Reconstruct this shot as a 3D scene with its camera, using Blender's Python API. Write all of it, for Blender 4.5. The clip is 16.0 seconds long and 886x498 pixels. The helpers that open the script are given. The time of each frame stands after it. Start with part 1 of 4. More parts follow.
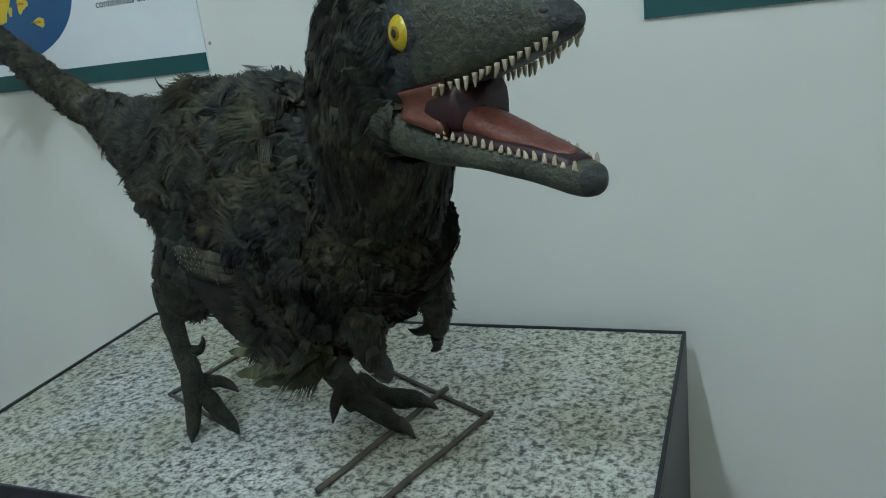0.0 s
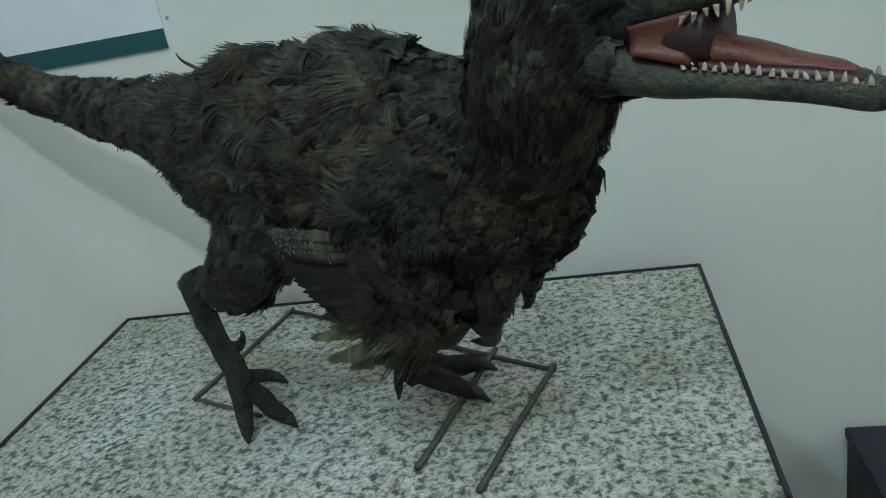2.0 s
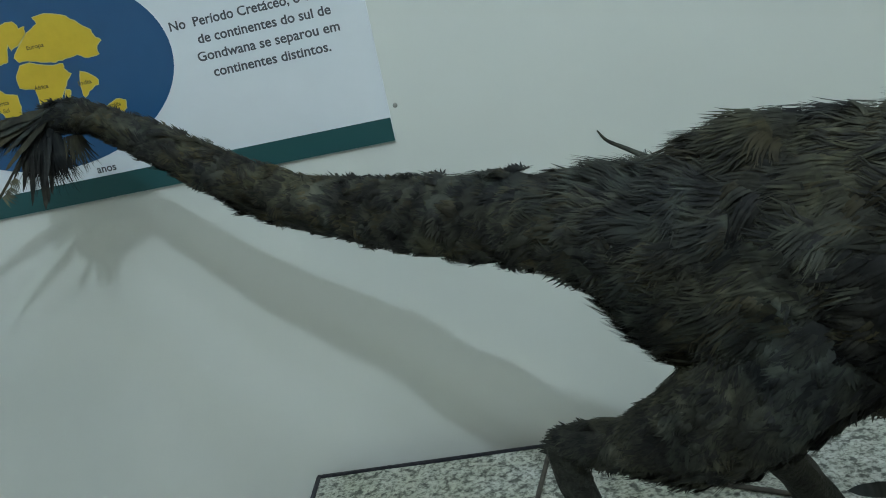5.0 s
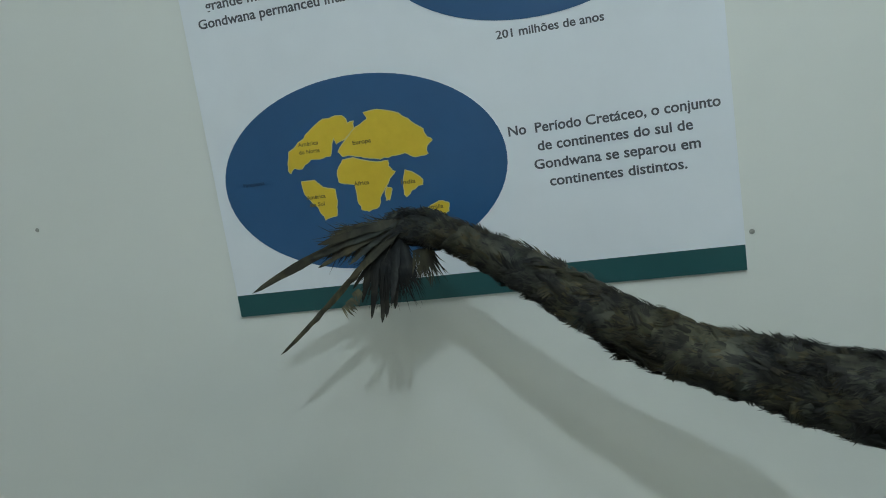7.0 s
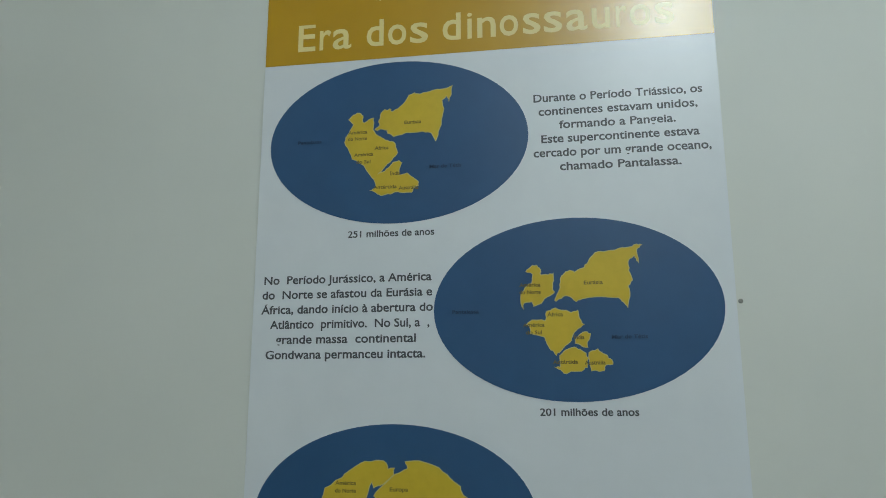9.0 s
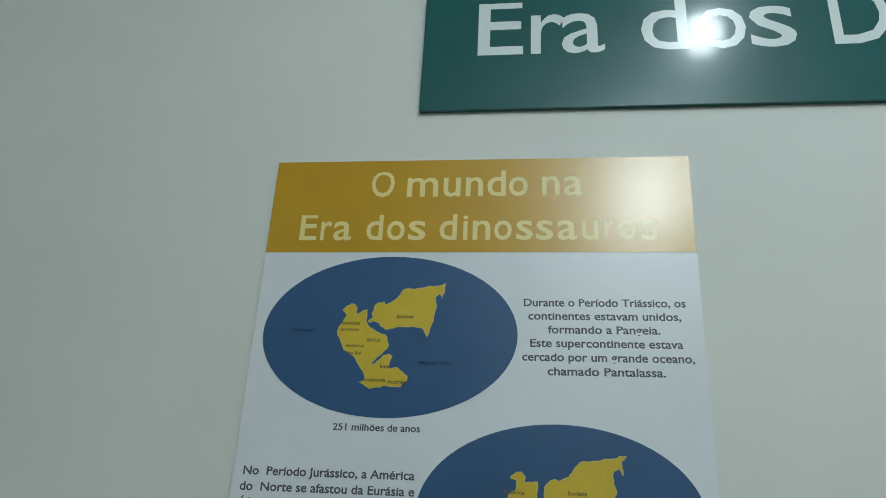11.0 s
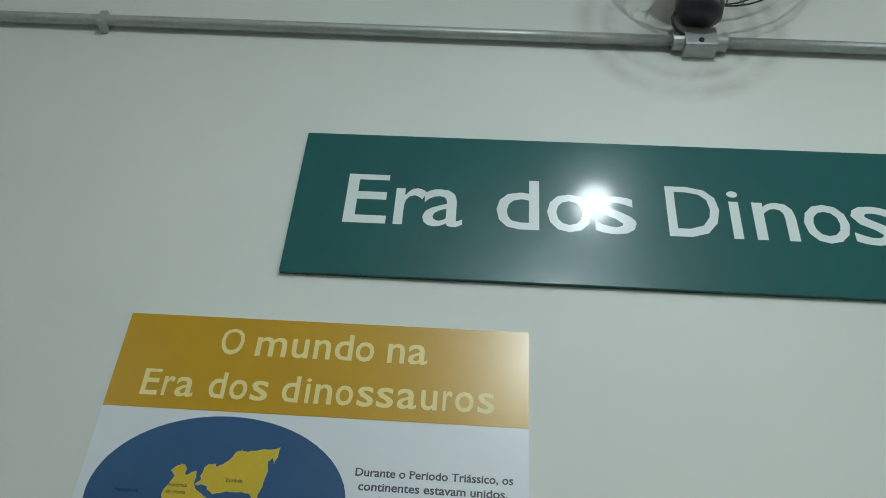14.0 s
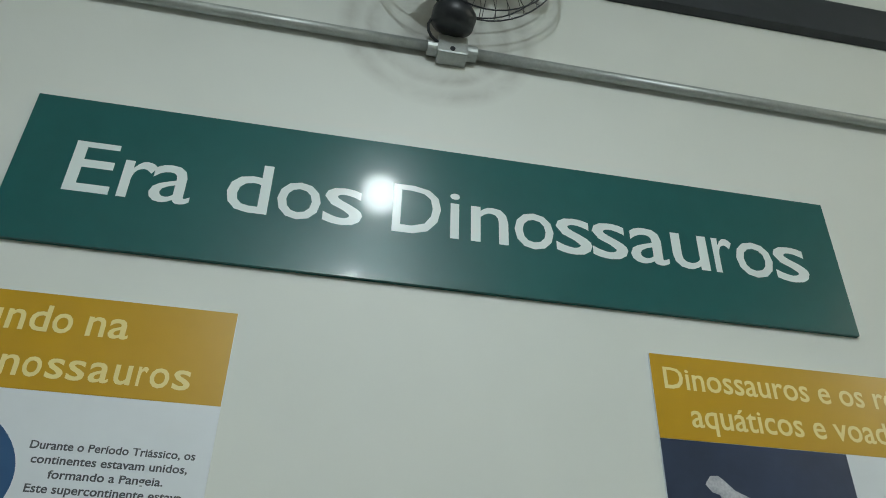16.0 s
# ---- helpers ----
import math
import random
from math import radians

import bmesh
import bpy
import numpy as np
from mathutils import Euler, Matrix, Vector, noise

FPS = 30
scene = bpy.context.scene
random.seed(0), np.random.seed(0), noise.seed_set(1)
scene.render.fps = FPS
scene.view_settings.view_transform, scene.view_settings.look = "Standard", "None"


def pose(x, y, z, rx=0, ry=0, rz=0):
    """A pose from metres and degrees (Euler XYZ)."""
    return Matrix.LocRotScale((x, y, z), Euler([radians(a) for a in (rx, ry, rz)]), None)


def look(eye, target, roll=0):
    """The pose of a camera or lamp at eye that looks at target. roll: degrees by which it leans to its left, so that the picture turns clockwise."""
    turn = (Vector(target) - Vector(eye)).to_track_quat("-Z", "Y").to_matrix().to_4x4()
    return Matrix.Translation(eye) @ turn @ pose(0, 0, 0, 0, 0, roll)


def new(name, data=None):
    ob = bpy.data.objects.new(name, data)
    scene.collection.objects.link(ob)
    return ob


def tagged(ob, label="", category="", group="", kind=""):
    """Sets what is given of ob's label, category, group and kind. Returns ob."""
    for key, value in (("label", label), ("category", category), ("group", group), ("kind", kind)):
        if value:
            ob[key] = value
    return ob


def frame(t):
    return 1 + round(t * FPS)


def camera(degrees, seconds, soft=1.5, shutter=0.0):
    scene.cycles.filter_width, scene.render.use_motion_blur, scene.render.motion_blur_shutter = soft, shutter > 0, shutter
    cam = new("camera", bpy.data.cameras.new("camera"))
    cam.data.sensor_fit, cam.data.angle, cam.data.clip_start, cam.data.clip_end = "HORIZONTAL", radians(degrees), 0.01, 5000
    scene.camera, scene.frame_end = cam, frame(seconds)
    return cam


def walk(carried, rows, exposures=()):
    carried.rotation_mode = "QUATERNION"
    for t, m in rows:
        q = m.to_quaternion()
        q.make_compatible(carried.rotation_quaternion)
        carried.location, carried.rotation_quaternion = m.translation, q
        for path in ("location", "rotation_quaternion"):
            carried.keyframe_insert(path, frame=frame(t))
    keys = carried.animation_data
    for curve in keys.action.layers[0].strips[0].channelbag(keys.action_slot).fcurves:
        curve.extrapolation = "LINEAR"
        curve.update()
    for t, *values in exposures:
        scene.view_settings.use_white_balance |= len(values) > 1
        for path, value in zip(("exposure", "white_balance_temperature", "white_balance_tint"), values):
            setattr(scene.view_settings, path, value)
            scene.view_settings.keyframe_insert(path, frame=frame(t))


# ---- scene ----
from mathutils.geometry import delaunay_2d_cdt

cam = camera(60.7, 16.0, 0.95)

EXPOSURES = [(0.0, 0.14, 6460, 11), (4.0, 0.08, 6430, 9.5), (7.0, -0.03, 6700, 11), (9.0, -0.29, 6950, 11.5), (12.0, -0.30, 6750, 10), (14.0, -0.28, 6980, 11.5), (16.0, -0.30, 7200, 12.5)]
PATH = [
    (0, (1.602, -1.175, 1.332), (0.865, 0.596, 0.765), -6.9),
    (0.5, (1.556, -1.211, 1.337), (0.924, 0.584, 0.721), -6.7),
    (1, (1.48, -1.233, 1.338), (0.921, 0.582, 0.713), -7.5),
    (1.5, (1.419, -1.237, 1.343), (0.946, 0.589, 0.68), -8.9),
    (2, (1.375, -1.214, 1.346), (0.956, 0.616, 0.658), -10.6),
    (2.5, (1.296, -1.183, 1.355), (0.939, 0.666, 0.683), -11.6),
    (3, (1.221, -1.137, 1.364), (0.899, 0.72, 0.697), -12.3),
    (3.5, (1.116, -1.095, 1.375), (0.84, 0.779, 0.736), -12.6),
    (4, (1.016, -1.068, 1.385), (0.794, 0.829, 0.791), -11.9),
    (4.2, (0.988, -1.052, 1.381), (0.763, 0.851, 0.809), -12.2),
    (6.3, (0.689, -1.031, 1.42), (0.24, 0.891, 1.097), -9.8),
    (6.5, (0.654, -1.012, 1.457), (0.174, 0.898, 1.108), -9.7),
    (7, (0.572, -0.98, 1.532), (0.075, 0.93, 1.212), -8.7),
    (7.5, (0.503, -0.987, 1.57), (0.01, 0.939, 1.351), -8.4),
    (8, (0.484, -1.015, 1.582), (0.06, 0.94, 1.591), -4.9),
    (8.5, (0.474, -1.056, 1.621), (0.138, 0.905, 1.826), -2.2),
    (9, (0.469, -1.085, 1.638), (0.153, 0.846, 2.049), -0.1),
    (9.5, (0.465, -1.11, 1.664), (0.158, 0.793, 2.199), 1.1),
    (9.7, (0.447, -1.117, 1.661), (0.169, 0.773, 2.254), 1.3),
    (11.8, (0.457, -1.137, 1.74), (0.217, 0.641, 2.624), 3.6),
    (12, (0.459, -1.14, 1.743), (0.226, 0.615, 2.673), 3.8),
    (12.5, (0.476, -1.146, 1.749), (0.241, 0.551, 2.781), 4.6),
    (13, (0.5, -1.151, 1.753), (0.27, 0.499, 2.859), 5.3),
    (13.5, (0.536, -1.157, 1.753), (0.342, 0.477, 2.891), 5.3),
    (14, (0.612, -1.176, 1.751), (0.509, 0.496, 2.842), 4.5),
    (14.5, (0.688, -1.194, 1.745), (0.712, 0.5, 2.808), 3.5),
    (15, (0.749, -1.21, 1.748), (0.865, 0.482, 2.81), 2.9),
    (15.5, (0.8, -1.224, 1.746), (0.998, 0.454, 2.817), 2.4),
    (16, (0.842, -1.242, 1.741), (1.139, 0.42, 2.813), 1.6),
]
walk(cam, [(t, look(eye, target, roll)) for t, eye, target, roll in PATH], EXPOSURES)

# ---- world and lamps ----
world = bpy.data.worlds.new("world")
scene.world = world
world.use_nodes = True
world.node_tree.nodes["Background"].inputs["Color"].default_value = (0.5, 0.55, 0.6, 1)
world.node_tree.nodes["Background"].inputs["Strength"].default_value = 0.02

# a row of downlights before the wall (cool), and unseen fill lamps added in the hall (warmer)
LAMPS = [(1.006, -1.045, 3.41, 20.0, 0.068, 164), (0.970, -1.88, 3.49, 15.0, 0.042, 168), (1.03, -2.47, 3.50, 70.0, 0.034, 0),
         (-2.3, -3.6, 3.66, 8.5, 0.09, 0), (4.4, -1.8, 3.66, 36.0, 0.09, 0), (1.0, -4.4, 3.66, 14.0, 0.09, 0)]
for lx, ly, lz, watts, size, cone in LAMPS:
    data = bpy.data.lights.new("lamp_light", "SPOT" if cone else "POINT")
    data.energy, data.shadow_soft_size, data.color = watts, size, (0.80, 1.0, 1.12) if lx > 0 and ly > -3 and lx < 2 else (0.95, 1.0, 0.88)
    if cone:
        data.spot_size, data.spot_blend = radians(cone), 0.9
    new("lamp_light", data).location = (lx, ly, lz)


# ---- materials ----
def material(name, color, rough=0.6, metal=0.0, spec=0.5):
    m = bpy.data.materials.new(name)
    m.use_nodes = True
    b = m.node_tree.nodes["Principled BSDF"]
    b.inputs["Base Color"].default_value = (*color, 1)
    b.inputs["Roughness"].default_value = rough
    b.inputs["Metallic"].default_value = metal
    b.inputs["Specular IOR Level"].default_value = spec
    return m


def node(m, kind, **inputs):
    n = m.node_tree.nodes.new(kind)
    for key, value in inputs.items():
        n.inputs[key.replace("_", " ")].default_value = value
    return n


def wire(m, a, b):
    m.node_tree.links.new(a, b)


def bsdf(m):
    return m.node_tree.nodes["Principled BSDF"]


def ramp(m, fac, stops):
    r = m.node_tree.nodes.new("ShaderNodeValToRGB")
    while len(r.color_ramp.elements) < len(stops):
        r.color_ramp.elements.new(0.5)
    for e, (p, c) in zip(r.color_ramp.elements, stops):
        e.position, e.color = p, (*c, 1)
    wire(m, fac, r.inputs["Fac"])
    return r.outputs["Color"]


def place(m, scale=1.0, detail=4.0, distortion=0.0, rough=0.55):
    tc = m.node_tree.nodes.new("ShaderNodeTexCoord")
    n = node(m, "ShaderNodeTexNoise", Scale=scale, Detail=detail, Distortion=distortion, Roughness=rough)
    wire(m, tc.outputs["Object"], n.inputs["Vector"])
    return n.outputs["Fac"]


def mixed(m, fac, a, b, mode="MIX"):
    x = m.node_tree.nodes.new("ShaderNodeMix")
    x.data_type, x.blend_type = "RGBA", mode
    for value, sock in ((fac, x.inputs[0]), (a, x.inputs[6]), (b, x.inputs[7])):
        if isinstance(value, (int, float)):
            sock.default_value = value
        elif isinstance(value, tuple):
            sock.default_value = (*value, 1)
        else:
            wire(m, value, sock)
    return x.outputs[2]


def bump(m, height, strength=0.2, distance=0.002):
    b = node(m, "ShaderNodeBump", Strength=strength, Distance=distance)
    wire(m, height, b.inputs["Height"])
    wire(m, b.outputs["Normal"], bsdf(m).inputs["Normal"])


def mottled(name, dark, light, scale, rough=0.6, metal=0.0, spec=0.5, strength=0.15, distance=0.001, fine=6.0):
    """Two scales of noise between two colours, with fine relief."""
    m = material(name, light, rough, metal, spec)
    big, small = place(m, scale, 4), place(m, scale * fine, 5)
    both = node(m, "ShaderNodeMath")
    both.operation = "MULTIPLY_ADD"
    wire(m, big, both.inputs[0])
    both.inputs[1].default_value = 0.6
    half = node(m, "ShaderNodeMath")
    half.operation = "MULTIPLY"
    half.inputs[1].default_value = 0.4
    wire(m, small, half.inputs[0])
    wire(m, half.outputs[0], both.inputs[2])
    wire(m, ramp(m, both.outputs[0], [(0.3, dark), (0.7, light)]), bsdf(m).inputs["Base Color"])
    bump(m, small, strength, distance)
    return m


M = {}
M["floor"] = mottled("floor", (0.16, 0.15, 0.13), (0.3, 0.29, 0.26), 3.0, 0.35)
M["ceiling"] = mottled("ceiling", (0.66, 0.67, 0.65), (0.76, 0.77, 0.75), 2.0, 0.85)
M["side_wall"] = mottled("side_wall", (0.62, 0.64, 0.61), (0.72, 0.74, 0.71), 1.2, 0.7)
M["band"] = mottled("band", (0.02, 0.024, 0.03), (0.035, 0.04, 0.05), 4.0, 0.5)
M["black_paint"] = mottled("black_paint", (0.010, 0.010, 0.016), (0.022, 0.022, 0.034), 6.0, 0.45)
M["dark_box"] = mottled("dark_box", (0.012, 0.012, 0.022), (0.02, 0.02, 0.034), 6.0, 0.6)
M["galvanised"] = mottled("galvanised", (0.36, 0.38, 0.37), (0.50, 0.53, 0.52), 30.0, 0.42, 0.45)
M["fan_black"] = mottled("fan_black", (0.010, 0.012, 0.016), (0.02, 0.024, 0.03), 30.0, 0.42)
M["rod_metal"] = mottled("rod_metal", (0.045, 0.04, 0.036), (0.13, 0.115, 0.10), 40.0, 0.6, 0.3)
M["white_sheet"] = mottled("white_sheet", (0.70, 0.74, 0.79), (0.76, 0.80, 0.85), 3.0, 0.32, strength=0.03)
M["sheet_edge"] = material("sheet_edge", (0.55, 0.56, 0.56), 0.6)
M["ochre"] = mottled("ochre", (0.52, 0.285, 0.005), (0.58, 0.32, 0.008), 3.0, 0.28, strength=0.03)
for glossy in ("ochre",):
    bsdf(M[glossy]).inputs["Coat Weight"].default_value = 0.55
    bsdf(M[glossy]).inputs["Coat Roughness"].default_value = 0.27
M["pale_yellow"] = material("pale_yellow", (0.86, 0.72, 0.33), 0.27)
M["teal"] = mottled("teal", (0.006, 0.092, 0.092), (0.008, 0.110, 0.108), 3.0, 0.16, strength=0.01)
M["teal_bar"] = mottled("teal_bar", (0.012, 0.075, 0.082), (0.016, 0.09, 0.095), 3.0, 0.4, strength=0.02)
for glossy in ("teal",):
    bsdf(M[glossy]).inputs["Roughness"].default_value = 0.27
    bsdf(M[glossy]).inputs["Specular IOR Level"].default_value = 0.3
    bsdf(M[glossy]).inputs["Coat Weight"].default_value = 0.4
    bsdf(M[glossy]).inputs["Coat Roughness"].default_value = 0.09
M["sign_white"] = material("sign_white", (0.72, 0.80, 0.80), 0.2)
M["map_blue"] = mottled("map_blue", (0.018, 0.082, 0.200), (0.023, 0.098, 0.230), 4.0, 0.35, strength=0.02)
M["map_yellow"] = mottled("map_yellow", (0.60, 0.42, 0.03), (0.70, 0.50, 0.04), 14.0, 0.35, strength=0.02)
M["shore_yellow"] = material("shore_yellow", (0.60, 0.53, 0.22), 0.4)
M["ink"] = material("ink", (0.075, 0.080, 0.095), 0.4)
M["map_ink"] = material("map_ink", (0.16, 0.125, 0.025), 0.4)
M["sea_ink"] = material("sea_ink", (0.012, 0.045, 0.11), 0.4)
M["night_blue"] = mottled("night_blue", (0.010, 0.018, 0.045), (0.03, 0.055, 0.12), 2.5, 0.35, strength=0.02)
M["pale_skin"] = mottled("pale_skin", (0.25, 0.27, 0.33), (0.62, 0.62, 0.66), 40.0, 0.5)
M["lamp_body"] = material("lamp_body", (0.8, 0.8, 0.78), 0.4)
M["pin"] = material("pin", (0.28, 0.28, 0.26), 0.5)

# painted wall: faint unevenness, and blotchy darker rings centred by the fan base
wall_mat = material("painted_wall", (0.7, 0.72, 0.69), 0.62, 0, 0.35)
wide, grain = place(wall_mat, 1.3, 3), place(wall_mat, 120, 3)
paint = ramp(wall_mat, wide, [(0.3, (0.66, 0.685, 0.655)), (0.7, (0.725, 0.745, 0.715))])
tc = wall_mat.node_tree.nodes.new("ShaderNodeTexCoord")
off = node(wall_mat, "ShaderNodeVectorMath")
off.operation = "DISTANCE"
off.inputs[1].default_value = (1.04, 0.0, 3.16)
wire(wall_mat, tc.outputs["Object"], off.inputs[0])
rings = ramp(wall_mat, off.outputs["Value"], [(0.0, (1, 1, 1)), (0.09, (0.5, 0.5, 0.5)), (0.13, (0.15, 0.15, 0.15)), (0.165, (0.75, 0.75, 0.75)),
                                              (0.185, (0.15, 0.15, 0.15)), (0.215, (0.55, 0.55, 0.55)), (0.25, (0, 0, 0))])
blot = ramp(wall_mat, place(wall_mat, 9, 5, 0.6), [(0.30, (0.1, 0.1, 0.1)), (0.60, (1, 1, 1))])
blotted_rings = mixed(wall_mat, 1.0, rings, blot, "MULTIPLY")
ring_mix = node(wall_mat, "ShaderNodeMath")
ring_mix.operation = "MULTIPLY"
ring_mix.inputs[1].default_value = 0.8
wire(wall_mat, blotted_rings, ring_mix.inputs[0])
wire(wall_mat, mixed(wall_mat, ring_mix.outputs[0], paint, (0.34, 0.33, 0.31)), bsdf(wall_mat).inputs["Base Color"])
bump(wall_mat, grain, 0.08, 0.001)
M["wall"] = wall_mat

# speckled granite-look sheet on the pedestal
gr = material("granite", (0.6, 0.62, 0.6), 0.5)
speck = ramp(gr, place(gr, 100, 3, 0.2, 0.6), [(0.355, (0.10, 0.107, 0.10)), (0.41, (0.22, 0.23, 0.215)), (0.47, (0.47, 0.49, 0.465)), (0.64, (0.66, 0.68, 0.66))])
fleck = ramp(gr, place(gr, 230, 3), [(0.38, (0.45, 0.45, 0.43)), (0.52, (1, 1, 1))])
# warm shade on the top, put into the colour as broad yellowish patches
shade_tint = ramp(gr, place(gr, 5, 4), [(0.40, (0.80, 0.80, 0.68)), (0.6, (1, 1, 1))])
wire(gr, mixed(gr, 1.0, mixed(gr, 1.0, speck, fleck, "MULTIPLY"), shade_tint, "MULTIPLY"), bsdf(gr).inputs["Base Color"])
bump(gr, place(gr, 100, 3, 0.2, 0.6), 0.3, 0.001)
M["granite"] = gr


# feathers: each barb its own tone, in broad patches
def plumage(name, dark, mid, light, rough=0.7):
    m = material(name, mid, rough, 0, 0.25)
    geo = m.node_tree.nodes.new("ShaderNodeNewGeometry")
    soft = tuple(0.25 * d + 0.75 * c for d, c in zip(dark, mid))
    fair = tuple(0.35 * c + 0.65 * d for d, c in zip(mid, light))
    own = ramp(m, geo.outputs["Random Per Island"], [(0.0, soft), (0.45, mid), (0.95, mid), (1.0, fair)])
    patch = ramp(m, place(m, 30, 4, 0.9), [(0.32, (0.30, 0.30, 0.32)), (0.48, (0.70, 0.71, 0.69)), (0.60, (1.20, 1.20, 1.08)), (0.72, (1.95, 1.92, 1.65))])
    cast = ramp(m, place(m, 11, 3, 0.5), [(0.36, (0.80, 0.90, 1.02)), (0.50, (1.0, 1.0, 1.0)), (0.64, (1.10, 1.05, 0.86))])
    wire(m, mixed(m, 1.0, mixed(m, 1.0, own, patch, "MULTIPLY"), cast, "MULTIPLY"), bsdf(m).inputs["Base Color"])
    return m


M["feather"] = plumage("feather", (0.022, 0.0225, 0.021), (0.054, 0.055, 0.046), (0.12, 0.115, 0.09))
M["feather_brown"] = plumage("feather_brown", (0.020, 0.018, 0.013), (0.060, 0.053, 0.036), (0.13, 0.112, 0.074))
M["feather_black"] = plumage("feather_black", (0.012, 0.012, 0.013), (0.028, 0.028, 0.028), (0.065, 0.062, 0.055))
M["feather_olive"] = plumage("feather_olive", (0.05, 0.056, 0.034), (0.115, 0.122, 0.076), (0.20, 0.20, 0.13))
M["feather_pale"] = plumage("feather_pale", (0.09, 0.09, 0.075), (0.16, 0.155, 0.125), (0.26, 0.25, 0.20))
M["feather_barred"] = plumage("feather_barred", (0.010, 0.010, 0.010), (0.022, 0.022, 0.022), (0.05, 0.048, 0.042))
M["hide"] = mottled("hide", (0.014, 0.020, 0.016), (0.082, 0.088, 0.056), 30.0, 0.55, strength=0.9, distance=0.003, fine=7.0)
M["hide_dark"] = mottled("hide_dark", (0.009, 0.012, 0.014), (0.032, 0.039, 0.040), 34.0, 0.58, strength=0.9, distance=0.003)
M["leg_hide"] = mottled("leg_hide", (0.008, 0.009, 0.007), (0.052, 0.054, 0.040), 55.0, 0.6, strength=1.0, distance=0.007, spec=0.3)
M["claw"] = mottled("claw", (0.010, 0.010, 0.010), (0.03, 0.028, 0.025), 60.0, 0.6)
M["cheek"] = mottled("cheek", (0.085, 0.024, 0.016), (0.19, 0.062, 0.040), 60.0, 0.5, strength=0.3)
M["gullet"] = mottled("gullet", (0.012, 0.003, 0.005), (0.036, 0.007, 0.010), 50.0, 0.45)
M["tongue"] = mottled("tongue", (0.08, 0.020, 0.014), (0.17, 0.052, 0.034), 60.0, 0.45, strength=0.5, distance=0.002)
M["tooth"] = mottled("tooth", (0.26, 0.21, 0.14), (0.52, 0.46, 0.35), 90.0, 0.4)
M["eye_yellow"] = mottled("eye_yellow", (0.38, 0.26, 0.01), (0.58, 0.45, 0.03), 120.0, 0.12, strength=0.02)
M["iris"] = mottled("iris", (0.16, 0.09, 0.006), (0.30, 0.19, 0.012), 160.0, 0.14, strength=0.02)
M["pupil"] = material("pupil", (0.02, 0.016, 0.004), 0.12)


# ---- builders ----
def part(name, bm, mat, parent=None, label="", smooth=False):
    me = bpy.data.meshes.new(name)
    bm.to_mesh(me)
    bm.free()
    for m in (mat if isinstance(mat, (list, tuple)) else [mat]):
        me.materials.append(M[m] if isinstance(m, str) else m)
    if smooth:
        for p in me.polygons:
            p.use_smooth = True
    ob = new(name, me)
    if parent:
        ob.parent = parent
    if label:
        ob["label"] = label
    return ob


def thing(name, at, label, category, group="", kind=""):
    ob = new(name)
    ob.empty_display_size = 0.05
    ob.location = at
    return tagged(ob, label, category, group, kind)


def box(x0, x1, y0, y1, z0, z1, bevel=0.0):
    bm = bmesh.new()
    bmesh.ops.create_cube(bm, size=1.0, matrix=Matrix.Translation(((x0 + x1) / 2, (y0 + y1) / 2, (z0 + z1) / 2)) @ Matrix.Diagonal((x1 - x0, y1 - y0, z1 - z0, 1)))
    if bevel:
        bmesh.ops.bevel(bm, geom=bm.edges[:], offset=bevel, segments=2, affect="EDGES", profile=0.7)
    return bm


def pipe(points, radius, sides=10, closed=False):
    """A round bar along a run of points."""
    pts = [Vector(p) for p in points]
    bm, rings, n = bmesh.new(), [], len(pts)
    for i, p in enumerate(pts):
        a, b = (pts[i - 1], pts[(i + 1) % n]) if closed else (pts[max(i - 1, 0)], pts[min(i + 1, n - 1)])
        t = (b - a).normalized()
        s = t.cross(Vector((0, 0, 1)) if abs(t.z) < 0.9 else Vector((0, 1, 0))).normalized()
        u = s.cross(t)
        rings.append([bm.verts.new(p + radius * (math.cos(k * math.tau / sides) * s + math.sin(k * math.tau / sides) * u)) for k in range(sides)])
    for i in range(n if closed else n - 1):
        r, q = rings[i], rings[(i + 1) % n]
        for k in range(sides):
            bm.faces.new((r[k], r[(k + 1) % sides], q[(k + 1) % sides], q[k]))
    if not closed:
        bm.faces.new(rings[0][::-1])
        bm.faces.new(rings[-1])
    bmesh.ops.recalc_face_normals(bm, faces=bm.faces[:])
    return bm


def turned(profile, m, sides=32):
    """A body turned round z from (radius, height) pairs, set at the pose m."""
    bm, rings = bmesh.new(), []
    for r, z in profile:
        rings.append([bm.verts.new(m @ Vector((r * math.cos(k * math.tau / sides), r * math.sin(k * math.tau / sides), z))) for k in range(sides)])
    for a, b in zip(rings, rings[1:]):
        for k in range(sides):
            bm.faces.new((a[k], a[(k + 1) % sides], b[(k + 1) % sides], b[k]))
    bm.faces.new(rings[0][::-1])
    bm.faces.new(rings[-1])
    return bm


def flat(outline, y, thick=0.0006):
    """A thin plate facing -y from an outline of (x, z)."""
    bm = bmesh.new()
    front = [bm.verts.new((x, y, z)) for x, z in outline]
    back = [bm.verts.new((x, y + thick, z)) for x, z in outline]
    bm.faces.new(front)
    bm.faces.new(back[::-1])
    n = len(front)
    for i in range(n):
        bm.faces.new((front[i], back[i], back[(i + 1) % n], front[(i + 1) % n]))
    bmesh.ops.recalc_face_normals(bm, faces=bm.faces[:])
    return bm


